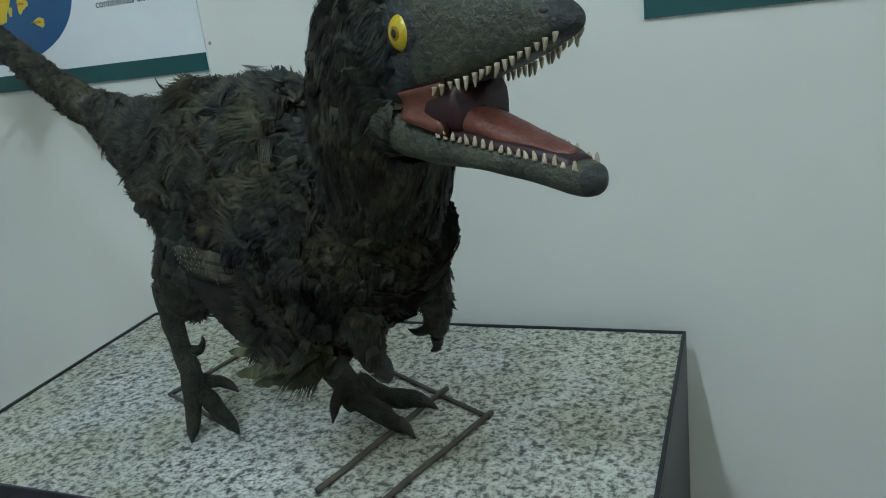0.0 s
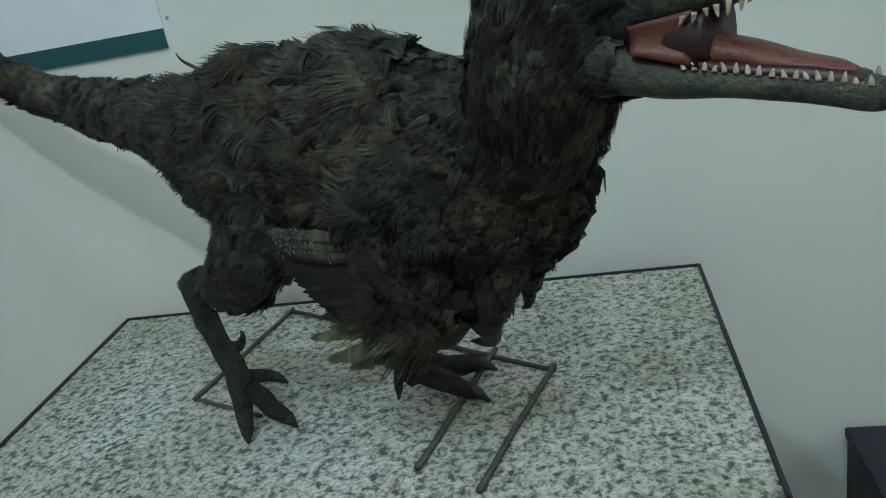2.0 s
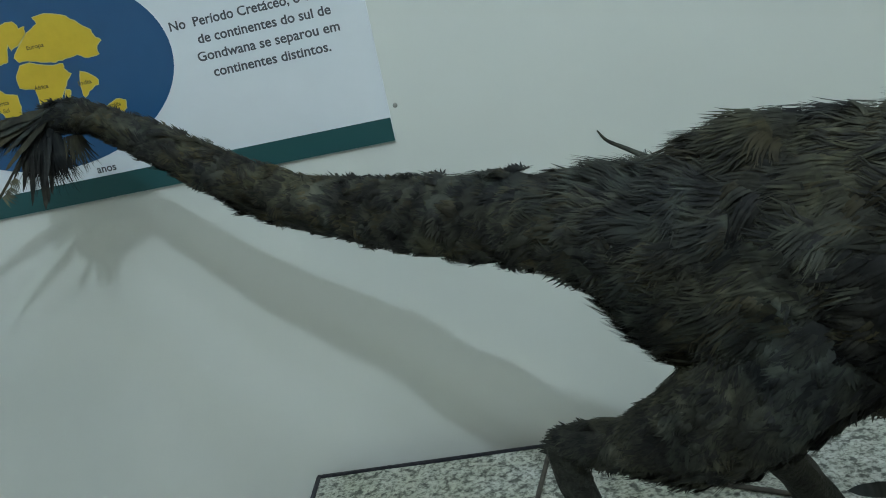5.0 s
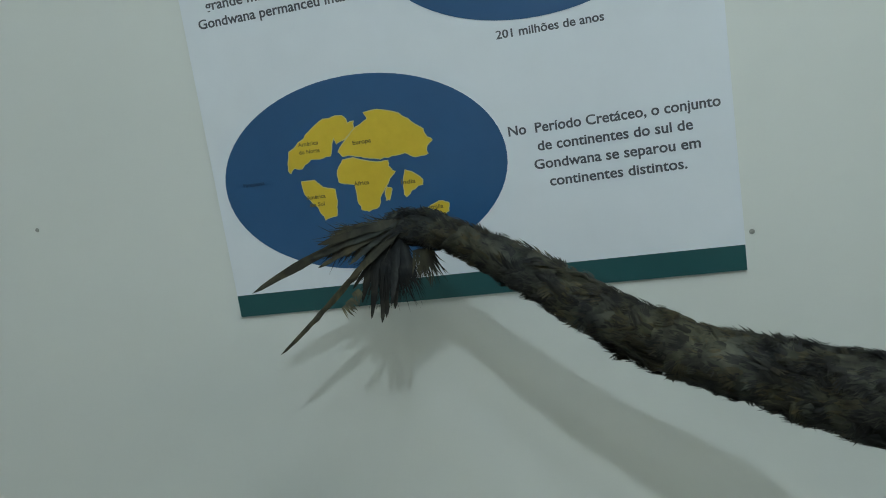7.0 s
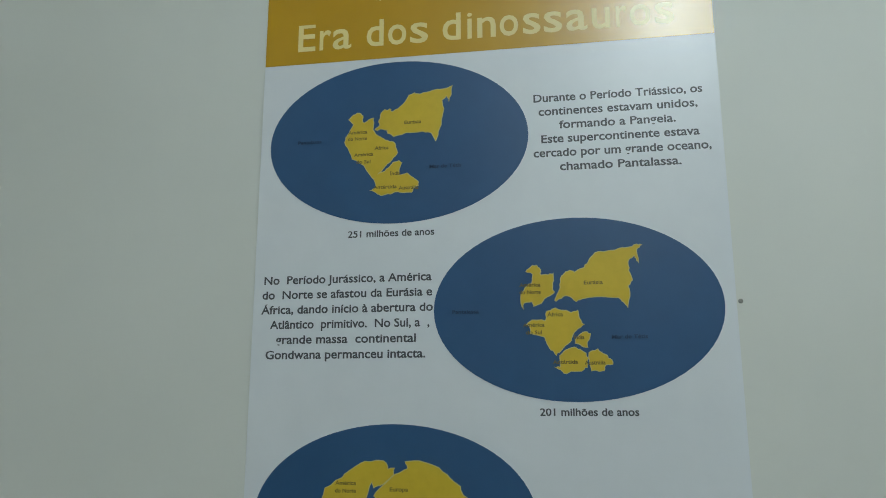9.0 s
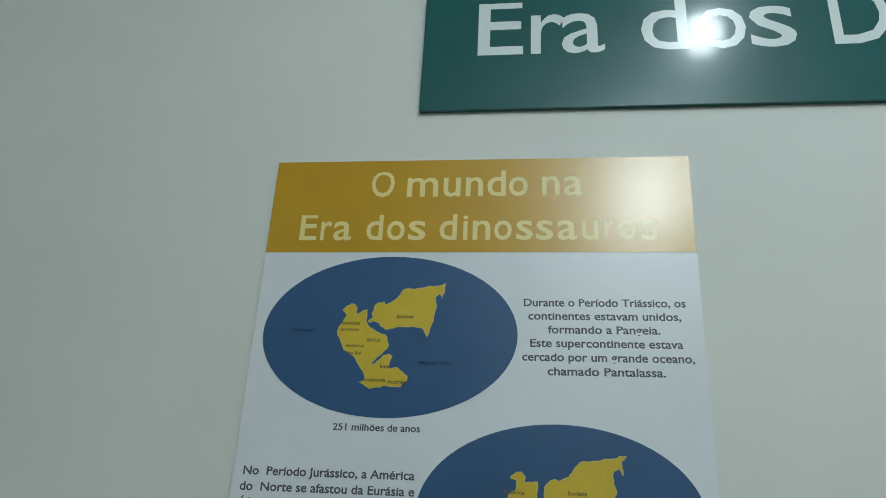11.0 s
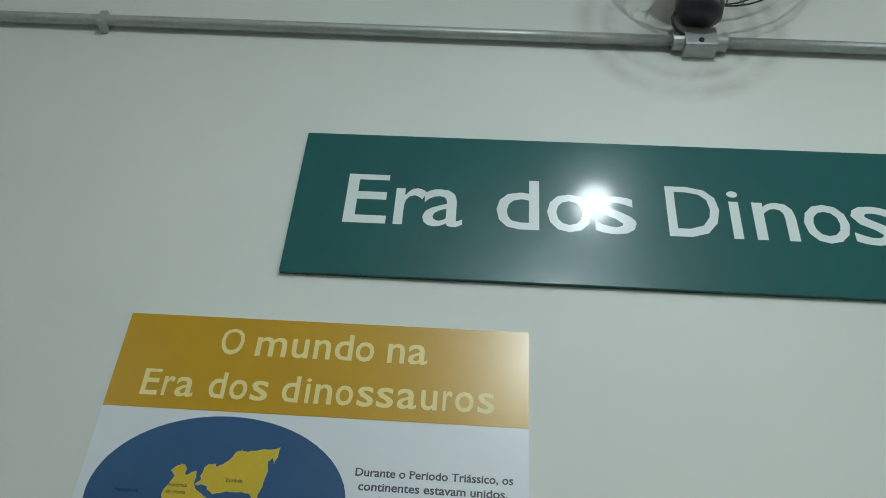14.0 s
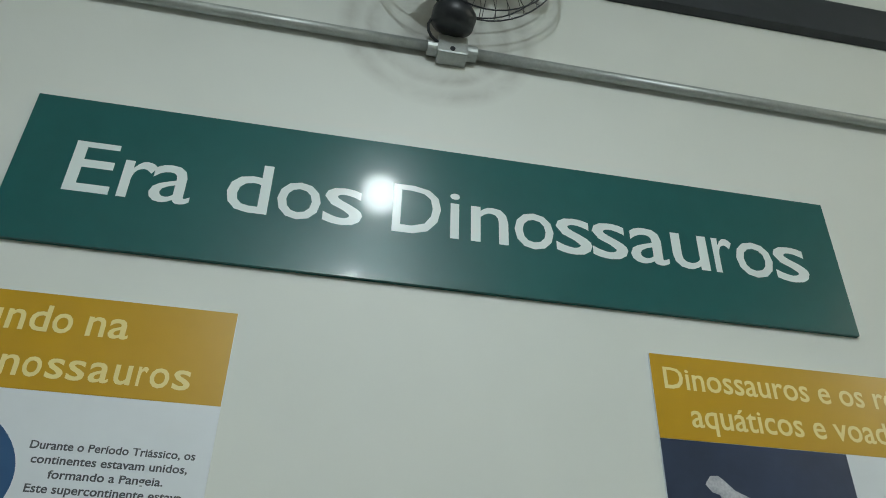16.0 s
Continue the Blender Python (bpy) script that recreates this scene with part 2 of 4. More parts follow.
def glyphs(body, bold):
    """The flat mesh of a piece of writing in the built-in face, at size 1."""
    cu = bpy.data.curves.new("word", "FONT")
    cu.body, cu.size, cu.offset, cu.resolution_u, cu.extrude = body, 1.0, bold, 3, 0.0
    tmp = bpy.data.objects.new("word", cu)
    me = bpy.data.meshes.new_from_object(tmp)
    bpy.data.objects.remove(tmp)
    return [tuple(v.co[:2]) for v in me.vertices], [tuple(p.vertices) for p in me.polygons]


FACE_X, FACE_CAP = max(v[1] for v in glyphs("x", 0)[0]), max(v[1] for v in glyphs("E", 0)[0])


def raised(v, cap, tall=0.73):
    """Heights of the built-in face, with its small letters drawn taller as on the printed sheets."""
    if v <= 0:
        return v * cap / FACE_CAP
    if v <= FACE_X:
        return v * tall * cap / FACE_X
    return cap * (tall + (1 - tall) * (v - FACE_X) / (FACE_CAP - FACE_X))


def glyph_mesh(name, verts, faces, x0, x1, base, cap, y, mat, parent, lo, hi):
    me = bpy.data.meshes.new(name)
    sx = (x1 - x0) / (hi - lo)
    me.from_pydata([(x0 + (u - lo) * sx, y, base + raised(v, cap)) for u, v in verts], [], faces)
    me.materials.append(M[mat])
    new(name, me).parent = parent


def letters(body, x0, x1, base, cap, y, mat, parent, bold=0.012, name="word", spots=None):
    """One line of writing facing -y, from x0 to x1, with its baseline and the height of its capitals; spots place each letter by itself."""
    if spots:
        for char, (a, b) in zip(body.replace(" ", ""), spots):
            verts, faces = glyphs(char, bold)
            xs = [v[0] for v in verts]
            glyph_mesh(name, verts, faces, a, b, base, cap, y, mat, parent, min(xs), max(xs))
        return
    verts, faces = glyphs(body, bold)
    xs = [v[0] for v in verts]
    lo, hi = min(xs), max(xs)
    # cut the line into words at its widest gaps
    spans = sorted((min(verts[i][0] for i in p), max(verts[i][0] for i in p)) for p in faces)
    gaps, right = [], spans[0][1]
    for a, b in spans[1:]:
        if a > right:
            gaps.append((a - right, (a + right) / 2))
        right = max(right, b)
    count = len(body.split())
    cuts = sorted(c for _, c in sorted(gaps)[len(gaps) - (count - 1):]) if count > 1 else []
    for k in range(count):
        left, end = ([lo - 1] + cuts)[k], (cuts + [hi + 1])[k]
        polys = [p for p in faces if left < verts[p[0]][0] < end]
        used = sorted({i for p in polys for i in p})
        at = {i: n for n, i in enumerate(used)}
        if polys:
            word = [verts[i] for i in used]
            u0, u1 = min(v[0] for v in word), max(v[0] for v in word)
            sx = (x1 - x0) / (hi - lo)
            glyph_mesh(name, word, [[at[i] for i in p] for p in polys], x0 + (u0 - lo) * sx, x0 + (u1 - lo) * sx, base, cap, y, mat, parent, u0, u1)


# ---- the room ----
def setting(name, bm, mat, label):
    return tagged(part(name, bm, mat), label, "wall" if "wall" in name else name.split("_")[0], kind="structure")


setting("wall_north", box(-3.0, 4.6, 0.0, 0.15, 0.0, 3.8), "wall", "smooth off-white painted wall with blotchy darker rings by the fan")
setting("wall_south", box(-3.0, 4.6, -5.15, -5.0, 0.0, 3.8), "side_wall", "plain off-white painted wall behind the visitor")
setting("wall_west", box(-3.15, -3.0, -5.15, 0.15, 0.0, 3.8), "side_wall", "plain off-white painted side wall")
setting("wall_east", box(4.6, 4.75, -5.15, 0.15, 0.0, 3.8), "side_wall", "plain off-white painted side wall")
setting("floor", box(-3.15, 4.75, -5.15, 0.15, -0.1, 0.0), "floor", "dull grey-brown screed floor of the hall")
setting("ceiling", box(-3.15, 4.75, -5.15, 0.15, 3.8, 3.9), "ceiling", "plain white ceiling above the exhibits")
setting("trim_1", box(-3.0, 4.6, -0.03, 0.0, 3.383, 3.520, 0.004), "band", "dark painted band along the top of the wall")

# holders for the ceiling lamps and the added fill lamps
for lx, ly, lz, watts, size, cone in LAMPS:
    lamp = thing("ceiling_and_fill_lamp", (lx, ly, 3.8), "white ceiling lamp holder out of view, added for each row and fill lamp", "lamp", "ceiling lamps")
    holder = part("lamp_holder", turned([(0.05, -0.03), (0.05, 0.0)], Matrix.Identity(4), 20), "lamp_body", lamp)
    part("lamp_stem", turned([(0.012, lz - 3.8 + size + 0.02), (0.012, -0.03)], Matrix.Identity(4), 12), "lamp_body", lamp)
    part("lamp_cap", turned([(0.03, lz - 3.8 + size + 0.005), (0.022, lz - 3.8 + size + 0.03)], Matrix.Identity(4), 16), "lamp_body", lamp)

# ---- posters and sign ----
def ellipse(cx, cz, a, b, n=72):
    return [(cx + a * math.cos(i * math.tau / n), cz + b * math.sin(i * math.tau / n)) for i in range(n)]


def print_of(outline, y):
    """A printed patch facing -y, cut into triangles inside its outline."""
    pts = [Vector(p) for p in outline]
    n = len(pts)
    verts, _, faces, *_ = delaunay_2d_cdt(pts, [(i, (i + 1) % n) for i in range(n)], [], 1, 1e-6)
    bm = bmesh.new()
    vs = [bm.verts.new((v.x, y, v.y)) for v in verts]
    for f in faces:
        g = bm.faces.new([vs[i] for i in f])
        g.normal_update()
        if g.normal.y > 0:
            g.normal_flip()
    return bm


def coast(points, cx, cz, sx, sz, rough=0.0012, seed=1):
    """A ragged closed shore from a few corners in the oval's own units."""
    rng = random.Random(seed)
    out, n = [], len(points)
    for i in range(n):
        (x0, z0), (x1, z1) = points[i], points[(i + 1) % n]
        for k in range(3):
            f = k / 3
            j = rough if k else rough * 0.4
            out.append((cx + sx * (x0 + (x1 - x0) * f) + rng.uniform(-j, j), cz + sz * (z0 + (z1 - z0) * f) + rng.uniform(-j, j)))
    return out


def shrunk(outline, by):
    """The outline moved inwards by a little at every corner."""
    n, out = len(outline), []
    turn = sum(outline[i][0] * outline[(i + 1) % n][1] - outline[(i + 1) % n][0] * outline[i][1] for i in range(n))
    by = by if turn > 0 else -by
    for i in range(n):
        (x0, z0), (x1, z1) = outline[i - 1], outline[(i + 1) % n]
        d = max(math.hypot(x1 - x0, z1 - z0), 1e-6)
        out.append((outline[i][0] - by * (z1 - z0) / d, outline[i][1] + by * (x1 - x0) / d))
    return out


def rect(x0, x1, z0, z1):
    return [(x0, z0), (x1, z0), (x1, z1), (x0, z1)]


Y0 = -0.004
ASIA_A = [(-0.14, 0.26), (-0.12, 0.36), (-0.09, 0.4), (-0.04, 0.4), (-0.03, 0.37), (0.01, 0.4), (0.06, 0.47), (0.1, 0.57), (0.14, 0.59), (0.18, 0.57), (0.29, 0.61), (0.37, 0.62), (0.44, 0.65), (0.43, 0.57), (0.41, 0.44), (0.39, 0.52), (0.36, 0.47), (0.37, 0.36), (0.35, 0.16), (0.33, 0.08), (0.31, -0.04), (0.27, 0.07), (0.21, 0.09), (0.08, 0.09), (-0.02, 0.05), (-0.06, 0.09), (-0.07, 0.13), (-0.12, 0.15), (-0.15, 0.13), (-0.17, 0.15), (-0.13, 0.21)]
WEST_A = [(-0.38, 0.3), (-0.34, 0.36), (-0.29, 0.38), (-0.26, 0.34), (-0.26, 0.25), (-0.23, 0.27), (-0.18, 0.31), (-0.17, 0.25), (-0.18, 0.16), (-0.15, 0.09), (-0.08, 0.02), (-0.03, -0.0), (0.0, -0.04), (0.02, -0.15), (-0.02, -0.22), (-0.06, -0.28), (-0.11, -0.37), (-0.16, -0.46), (-0.2, -0.41), (-0.25, -0.29), (-0.34, -0.2), (-0.37, -0.1), (-0.4, -0.02), (-0.4, 0.08), (-0.37, 0.13), (-0.34, 0.23)]
SOUTH_A = [(-0.2, -0.59), (-0.15, -0.56), (-0.17, -0.46), (-0.13, -0.39), (-0.07, -0.34), (-0.02, -0.26), (0.02, -0.24), (0.05, -0.27), (0.03, -0.35), (0.03, -0.42), (0.09, -0.4), (0.14, -0.46), (0.18, -0.51), (0.18, -0.56), (0.14, -0.6), (0.13, -0.64), (0.02, -0.63), (-0.06, -0.65), (-0.11, -0.67), (-0.15, -0.63)]
NORTH_B = [(-0.34, 0.41), (-0.29, 0.48), (-0.25, 0.47), (-0.23, 0.42), (-0.23, 0.37), (-0.18, 0.37), (-0.14, 0.39), (-0.14, 0.3), (-0.15, 0.22), (-0.14, 0.16), (-0.21, 0.1), (-0.23, 0.05), (-0.29, 0.02), (-0.3, 0.07), (-0.35, 0.06), (-0.36, -0.01), (-0.38, 0.09), (-0.37, 0.18), (-0.33, 0.26), (-0.3, 0.28), (-0.29, 0.38)]
ASIA_B = [(-0.14, 0.09), (-0.1, 0.22), (-0.1, 0.32), (-0.06, 0.4), (-0.01, 0.41), (0.0, 0.39), (0.07, 0.44), (0.1, 0.51), (0.15, 0.6), (0.21, 0.61), (0.32, 0.64), (0.38, 0.65), (0.44, 0.68), (0.48, 0.67), (0.44, 0.62), (0.45, 0.47), (0.43, 0.49), (0.42, 0.55), (0.38, 0.49), (0.38, 0.39), (0.4, 0.28), (0.37, 0.22), (0.38, 0.11), (0.36, -0.02), (0.33, 0.04), (0.3, 0.09), (0.18, 0.11), (0.05, 0.09), (0.01, 0.06), (-0.03, 0.12), (-0.08, 0.12), (-0.13, 0.07)]
AFRICA_B = [(-0.34, -0.17), (-0.3, -0.12), (-0.21, -0.13), (-0.2, -0.03), (-0.14, 0.01), (-0.07, -0.02), (-0.03, -0.05), (0.02, -0.02), (0.03, -0.12), (0.06, -0.18), (0.02, -0.23), (-0.02, -0.29), (-0.03, -0.35), (-0.1, -0.45), (-0.14, -0.52), (-0.18, -0.45), (-0.22, -0.32), (-0.32, -0.27), (-0.32, -0.2)]
ICE_B = [(-0.16, -0.63), (-0.12, -0.63), (-0.12, -0.51), (-0.08, -0.45), (-0.01, -0.42), (0.05, -0.47), (0.08, -0.54), (0.07, -0.64), (0.03, -0.68), (-0.04, -0.68), (-0.08, -0.71), (-0.12, -0.66)]
EAST_B = [(0.08, -0.48), (0.14, -0.44), (0.19, -0.5), (0.23, -0.55), (0.24, -0.61), (0.19, -0.62), (0.18, -0.68), (0.09, -0.68), (0.08, -0.61)]
INDIA_B = [(0.02, -0.29), (0.06, -0.26), (0.1, -0.28), (0.08, -0.36), (0.08, -0.43), (0.04, -0.42), (-0.01, -0.39), (-0.01, -0.34)]
NORTH_C = [(-0.5, 0.23), (-0.48, 0.33), (-0.36, 0.44), (-0.29, 0.53), (-0.2, 0.61), (-0.06, 0.62), (-0.03, 0.57), (-0.03, 0.53), (0.02, 0.54), (0.01, 0.46), (-0.07, 0.36), (-0.13, 0.33), (-0.14, 0.4), (-0.18, 0.22), (-0.23, 0.21), (-0.33, 0.21), (-0.4, 0.13), (-0.46, 0.14), (-0.49, 0.09), (-0.51, 0.13)]
ASIA_C = [(-0.13, 0.25), (-0.07, 0.36), (0.02, 0.48), (0.11, 0.54), (0.09, 0.61), (0.19, 0.62), (0.33, 0.55), (0.41, 0.45), (0.48, 0.36), (0.5, 0.27), (0.53, 0.23), (0.49, 0.18), (0.49, 0.1), (0.4, 0.08), (0.33, 0.14), (0.24, 0.13), (0.16, 0.11), (0.05, 0.15), (-0.04, 0.19), (-0.1, 0.19)]
AFRICA_C = [(-0.16, 0.07), (-0.11, 0.17), (-0.03, 0.18), (0.13, 0.1), (0.21, 0.09), (0.21, 0.04), (0.25, -0.03), (0.2, -0.1), (0.19, -0.14), (0.13, -0.25), (0.1, -0.37), (0.02, -0.41), (-0.03, -0.38), (-0.05, -0.25), (-0.05, -0.11), (-0.16, -0.07)]
SOUTH_C = [(-0.43, -0.0), (-0.33, -0.0), (-0.28, -0.08), (-0.19, -0.12), (-0.19, -0.25), (-0.21, -0.41), (-0.3, -0.44), (-0.34, -0.3), (-0.42, -0.14)]
INDIA_C = [(0.31, -0.02), (0.36, -0.05), (0.43, -0.15), (0.42, -0.2), (0.34, -0.25), (0.3, -0.31), (0.28, -0.28), (0.29, -0.14)]
EAST_C = [(0.43, -0.44), (0.51, -0.38), (0.58, -0.41), (0.57, -0.5), (0.54, -0.54), (0.5, -0.5)]
ISLE_C = [(0.17, -0.17), (0.21, -0.2), (0.18, -0.32), (0.15, -0.31), (0.15, -0.25)]


def map_oval(parent, cx, cz, lands, names, seed):
    """An oval sea with its landmasses and their lettering."""
    sea = part("map_oval", flat(ellipse(cx, cz, 0.203, 0.131), Y0 - 0.0004), "map_blue", parent, "blue oval map of the sea")
    for i, pts in enumerate(lands):
        shore = coast(pts, cx, cz, 0.203, 0.131, 0.0012, seed + i)
        part("shoreline", print_of(shore, Y0 - 0.0007), "shore_yellow", sea, "pale yellow shoreline")
        part("landmass", print_of(shrunk(shore, 0.0012), Y0 - 0.0010), "map_yellow", sea, "yellow landmass")
    for body, x, z, w, mat in names:
        wide = w * 0.203
        letters(body, cx + x * 0.203 - wide / 2, cx + x * 0.203 + wide / 2, cz + z * 0.131, 0.0052, Y0 - 0.0013, mat, sea, 0.02, "map_name")


def sheet(name, x0, x1, z0, z1, y, mat, label, category, group=""):
    p = thing(name, (0, 0, 0), label, category, group)
    part("sheet", box(x0, x1, y, -0.0002, z0, z1, 0.0006), mat, p)
    return p


p1 = sheet("poster", 0.0, 0.70, 1.30, 2.352, Y0, "white_sheet", "white world map poster with ochre heading and blue ovals", "poster", "posters on the wall")
part("heading_band", flat(rect(0.0005, 0.6995, 2.180, 2.3515), Y0 - 0.0004), "ochre", p1, "ochre yellow heading band")
part("bottom_bar", flat(rect(0.0005, 0.6995, 1.3005, 1.3325), Y0 - 0.0004), "teal_bar", p1, "dark teal bottom bar")
letters("O mundo na", 0.173, 0.529, 2.282, 0.047, Y0 - 0.0007, "pale_yellow", p1, 0.011, "letter",
        [(0.171, 0.211), (0.233, 0.286), (0.295, 0.324), (0.333, 0.362), (0.369, 0.400), (0.405, 0.437), (0.460, 0.489), (0.495, 0.528)])
letters("Era dos dinossauros", 0.056, 0.652, 2.2025, 0.045, Y0 - 0.0007, "pale_yellow", p1, 0.011, "letter",
        [(0.055, 0.084), (0.091, 0.110), (0.113, 0.144), (0.169, 0.197), (0.204, 0.234), (0.240, 0.269), (0.292, 0.321), (0.331, 0.339), (0.347, 0.376), (0.382, 0.411), (0.418, 0.445), (0.450, 0.478), (0.484, 0.516), (0.523, 0.550), (0.559, 0.575), (0.579, 0.610), (0.616, 0.644)])
K, W = "map_ink", "sea_ink"
map_oval(p1, 0.219, 2.041, [WEST_A, ASIA_A, SOUTH_A],
         [("Eurásia", 0.13, 0.20, 0.13, K), ("América", -0.30, 0.11, 0.15, K), ("do Norte", -0.30, 0.03, 0.15, K), ("África", -0.11, -0.10, 0.11, K), ("América", -0.25, -0.17, 0.15, K), ("do Sul", -0.25, -0.26, 0.11, K),
          ("Índia", 0.0, -0.42, 0.08, K), ("Antártida", -0.08, -0.58, 0.18, K), ("Austrália", 0.10, -0.60, 0.15, K), ("Pantalassa", -0.68, 0.02, 0.19, W), ("Mar de Tétis", 0.38, -0.36, 0.24, W)], 10)
map_oval(p1, 0.4815, 1.7765, [NORTH_B, ASIA_B, AFRICA_B, ICE_B, EAST_B, INDIA_B],
         [("Eurásia", 0.13, 0.25, 0.13, K), ("América", -0.31, 0.24, 0.15, K), ("do Norte", -0.31, 0.16, 0.15, K), ("África", -0.14, -0.09, 0.11, K), ("América", -0.29, -0.20, 0.15, K), ("do Sul", -0.29, -0.28, 0.11, K),
          ("Índia", 0.02, -0.34, 0.07, K), ("Antártida", -0.08, -0.60, 0.17, K), ("Austrália", 0.12, -0.61, 0.14, K), ("Pantalassa", -0.77, -0.04, 0.19, W), ("Mar de Tétis", 0.36, -0.34, 0.24, W)], 30)
map_oval(p1, 0.219, 1.4845, [NORTH_C, ASIA_C, AFRICA_C, SOUTH_C, INDIA_C, EAST_C, ISLE_C],
         [("Europa", 0.05, 0.30, 0.13, K), ("América", -0.33, 0.36, 0.15, K), ("do Norte", -0.33, 0.28, 0.15, K), ("África", 0.0, -0.12, 0.11, K), ("América", -0.34, -0.20, 0.14, K), ("do Sul", -0.34, -0.28, 0.11, K),
          ("Índia", 0.325, -0.17, 0.10, K), ("Pantalassa", -0.78, 0.02, 0.16, W), ("Austrália", 0.46, -0.46, 0.15, K)], 50)
for row, (body, x0, x1) in enumerate((("Durante o Período Triássico, os", 0.431, 0.676), ("continentes estavam unidos,", 0.438, 0.668), ("formando a Pangeia.", 0.468, 0.636),
                                      ("Este supercontinente estava", 0.441, 0.668), ("cercado por um grande oceano,", 0.429, 0.683), ("chamado Pantalassa.", 0.467, 0.640))):
    letters(body, x0, x1, 2.089 - 0.0217 * row, 0.0118, Y0 - 0.0002, "ink", p1, 0.020)
for row, (body, x0, x1) in enumerate((("No  Período Jurássico, a América", 0.016, 0.275), ("do  Norte se afastou da Eurásia e", 0.014, 0.276), ("África, dando início à abertura do", 0.013, 0.277),
                                      ("Atlântico  primitivo.  No Sul, a  ,", 0.028, 0.272), ("grande massa  continental", 0.038, 0.252), ("Gondwana permanceu intacta.", 0.023, 0.266))):
    letters(body, x0, x1, 1.822 - 0.0225 * row, 0.0118, Y0 - 0.0002, "ink", p1, 0.020)
for row, (body, x0, x1) in enumerate((("No  Período Cretáceo, o conjunto", 0.427, 0.686), ("de continentes do sul de", 0.462, 0.652), ("Gondwana se separou em", 0.455, 0.659), ("continentes distintos.", 0.472, 0.641))):
    letters(body, x0, x1, 1.505 - 0.0233 * row, 0.0118, Y0 - 0.0002, "ink", p1, 0.020)
letters("251 milhões de anos", 0.146, 0.279, 1.8905, 0.0098, Y0 - 0.0002, "ink", p1, 0.020)
letters("201 milhões de anos", 0.428, 0.562, 1.627, 0.0098, Y0 - 0.0002, "ink", p1, 0.020)
letters("anos", 0.262, 0.292, 1.338, 0.0098, Y0 - 0.0002, "ink", p1, 0.020)

p2 = sheet("poster", 1.470, 2.170, 1.304, 2.362, Y0, "white_sheet", "white reptile poster with ochre heading and dark picture", "poster", "posters on the wall")
part("heading_band", flat(rect(1.4705, 2.1695, 2.195, 2.3615), Y0 - 0.0004), "ochre", p2, "ochre yellow heading band")
part("bottom_bar", flat(rect(1.4705, 2.1695, 1.3045, 1.338), Y0 - 0.0004), "teal_bar", p2, "dark teal bottom bar")
letters("Dinossauros e os répteis", 1.494, 2.100, 2.293, 0.042, Y0 - 0.0007, "pale_yellow", p2, 0.011)
letters("aquáticos e voadores", 1.538, 2.056, 2.221, 0.042, Y0 - 0.0007, "pale_yellow", p2, 0.011)
pic = part("picture", flat(rect(1.4705, 1.842, 1.93, 2.1945), Y0 - 0.0004), "night_blue", p2, "dark blue underwater picture")
part("pale_shape", flat([(1.545, 2.117), (1.556, 2.132), (1.572, 2.134), (1.582, 2.126), (1.60, 2.11), (1.66, 2.085), (1.73, 2.06), (1.72, 2.03), (1.64, 2.04), (1.58, 2.075), (1.570, 2.10), (1.556, 2.104)], Y0 - 0.0007), "pale_skin", pic, "pale long-necked swimming shape")

sign = sheet("wall_sign", 0.245, 1.944, 2.449, 2.783, -0.010, "teal", "long glossy dark teal heading sign with white letters", "sign")
letters("Era dos Dinossauros", 0.345, 1.865, 2.564, 0.115, -0.0102, "sign_white", sign, 0.005, "letter",
        [(0.345, 0.427), (0.441, 0.502), (0.496, 0.572), (0.636, 0.717), (0.732, 0.816), (0.822, 0.899), (0.958, 1.056), (1.074, 1.095), (1.118, 1.196), (1.209, 1.292), (1.297, 1.374), (1.375, 1.452), (1.458, 1.542), (1.552, 1.633), (1.646, 1.692), (1.698, 1.783), (1.787, 1.865)])

for px, pz in ((0.709, 1.347), (-0.318, 1.467), (0.706, 1.781)):
    pin = tagged(part("wall_pin", turned([(0.0028, -0.003), (0.0034, 0.0), (0.002, 0.002)], pose(px, 0, pz, 90, 0, 0), 10), "pin"), "tiny grey pin mark stuck in the painted wall", "pin", "wall pins")

# ---- conduit and fan ----
con = thing("conduit", (0, 0, 0), "galvanised steel conduit pipe clamped along the wall", "conduit")
part("tube", pipe([(x, -0.019, 3.086 - 0.010 * (x - 0.6)) for x in (-3.0, -1.5, 0.0, 0.6, 1.03)], 0.0130, 18), "galvanised", con, smooth=True)
part("tube", pipe([(x, -0.019, 3.086 - 0.010 * (x - 0.6)) for x in (1.105, 2.0, 3.2, 4.6)], 0.0130, 18), "galvanised", con, smooth=True)
for cx in (-0.28, -1.9, 2.6):
    part("clamp", box(cx - 0.009, cx + 0.009, -0.035, 0.0, 3.070, 3.110, 0.003), "galvanised", con)
jb = thing("junction_box", (0, 0, 0), "grey cast metal junction box on the conduit", "box")
part("body", box(1.032, 1.103, -0.043, 0.0, 3.048, 3.104, 0.005), "galvanised", jb)
part("hub", turned([(0.019, -0.014), (0.019, 0.014)], pose(1.023, -0.021, 3.077, 0, 90, 0), 18), "galvanised", jb)
part("hub", turned([(0.019, -0.014), (0.019, 0.014)], pose(1.112, -0.021, 3.077, 0, 90, 0), 18), "galvanised", jb)
part("screw", turned([(0.006, 0.0), (0.006, 0.003)], pose(1.066, -0.043, 3.060, 90, 0, 0), 12), "fan_black", jb)

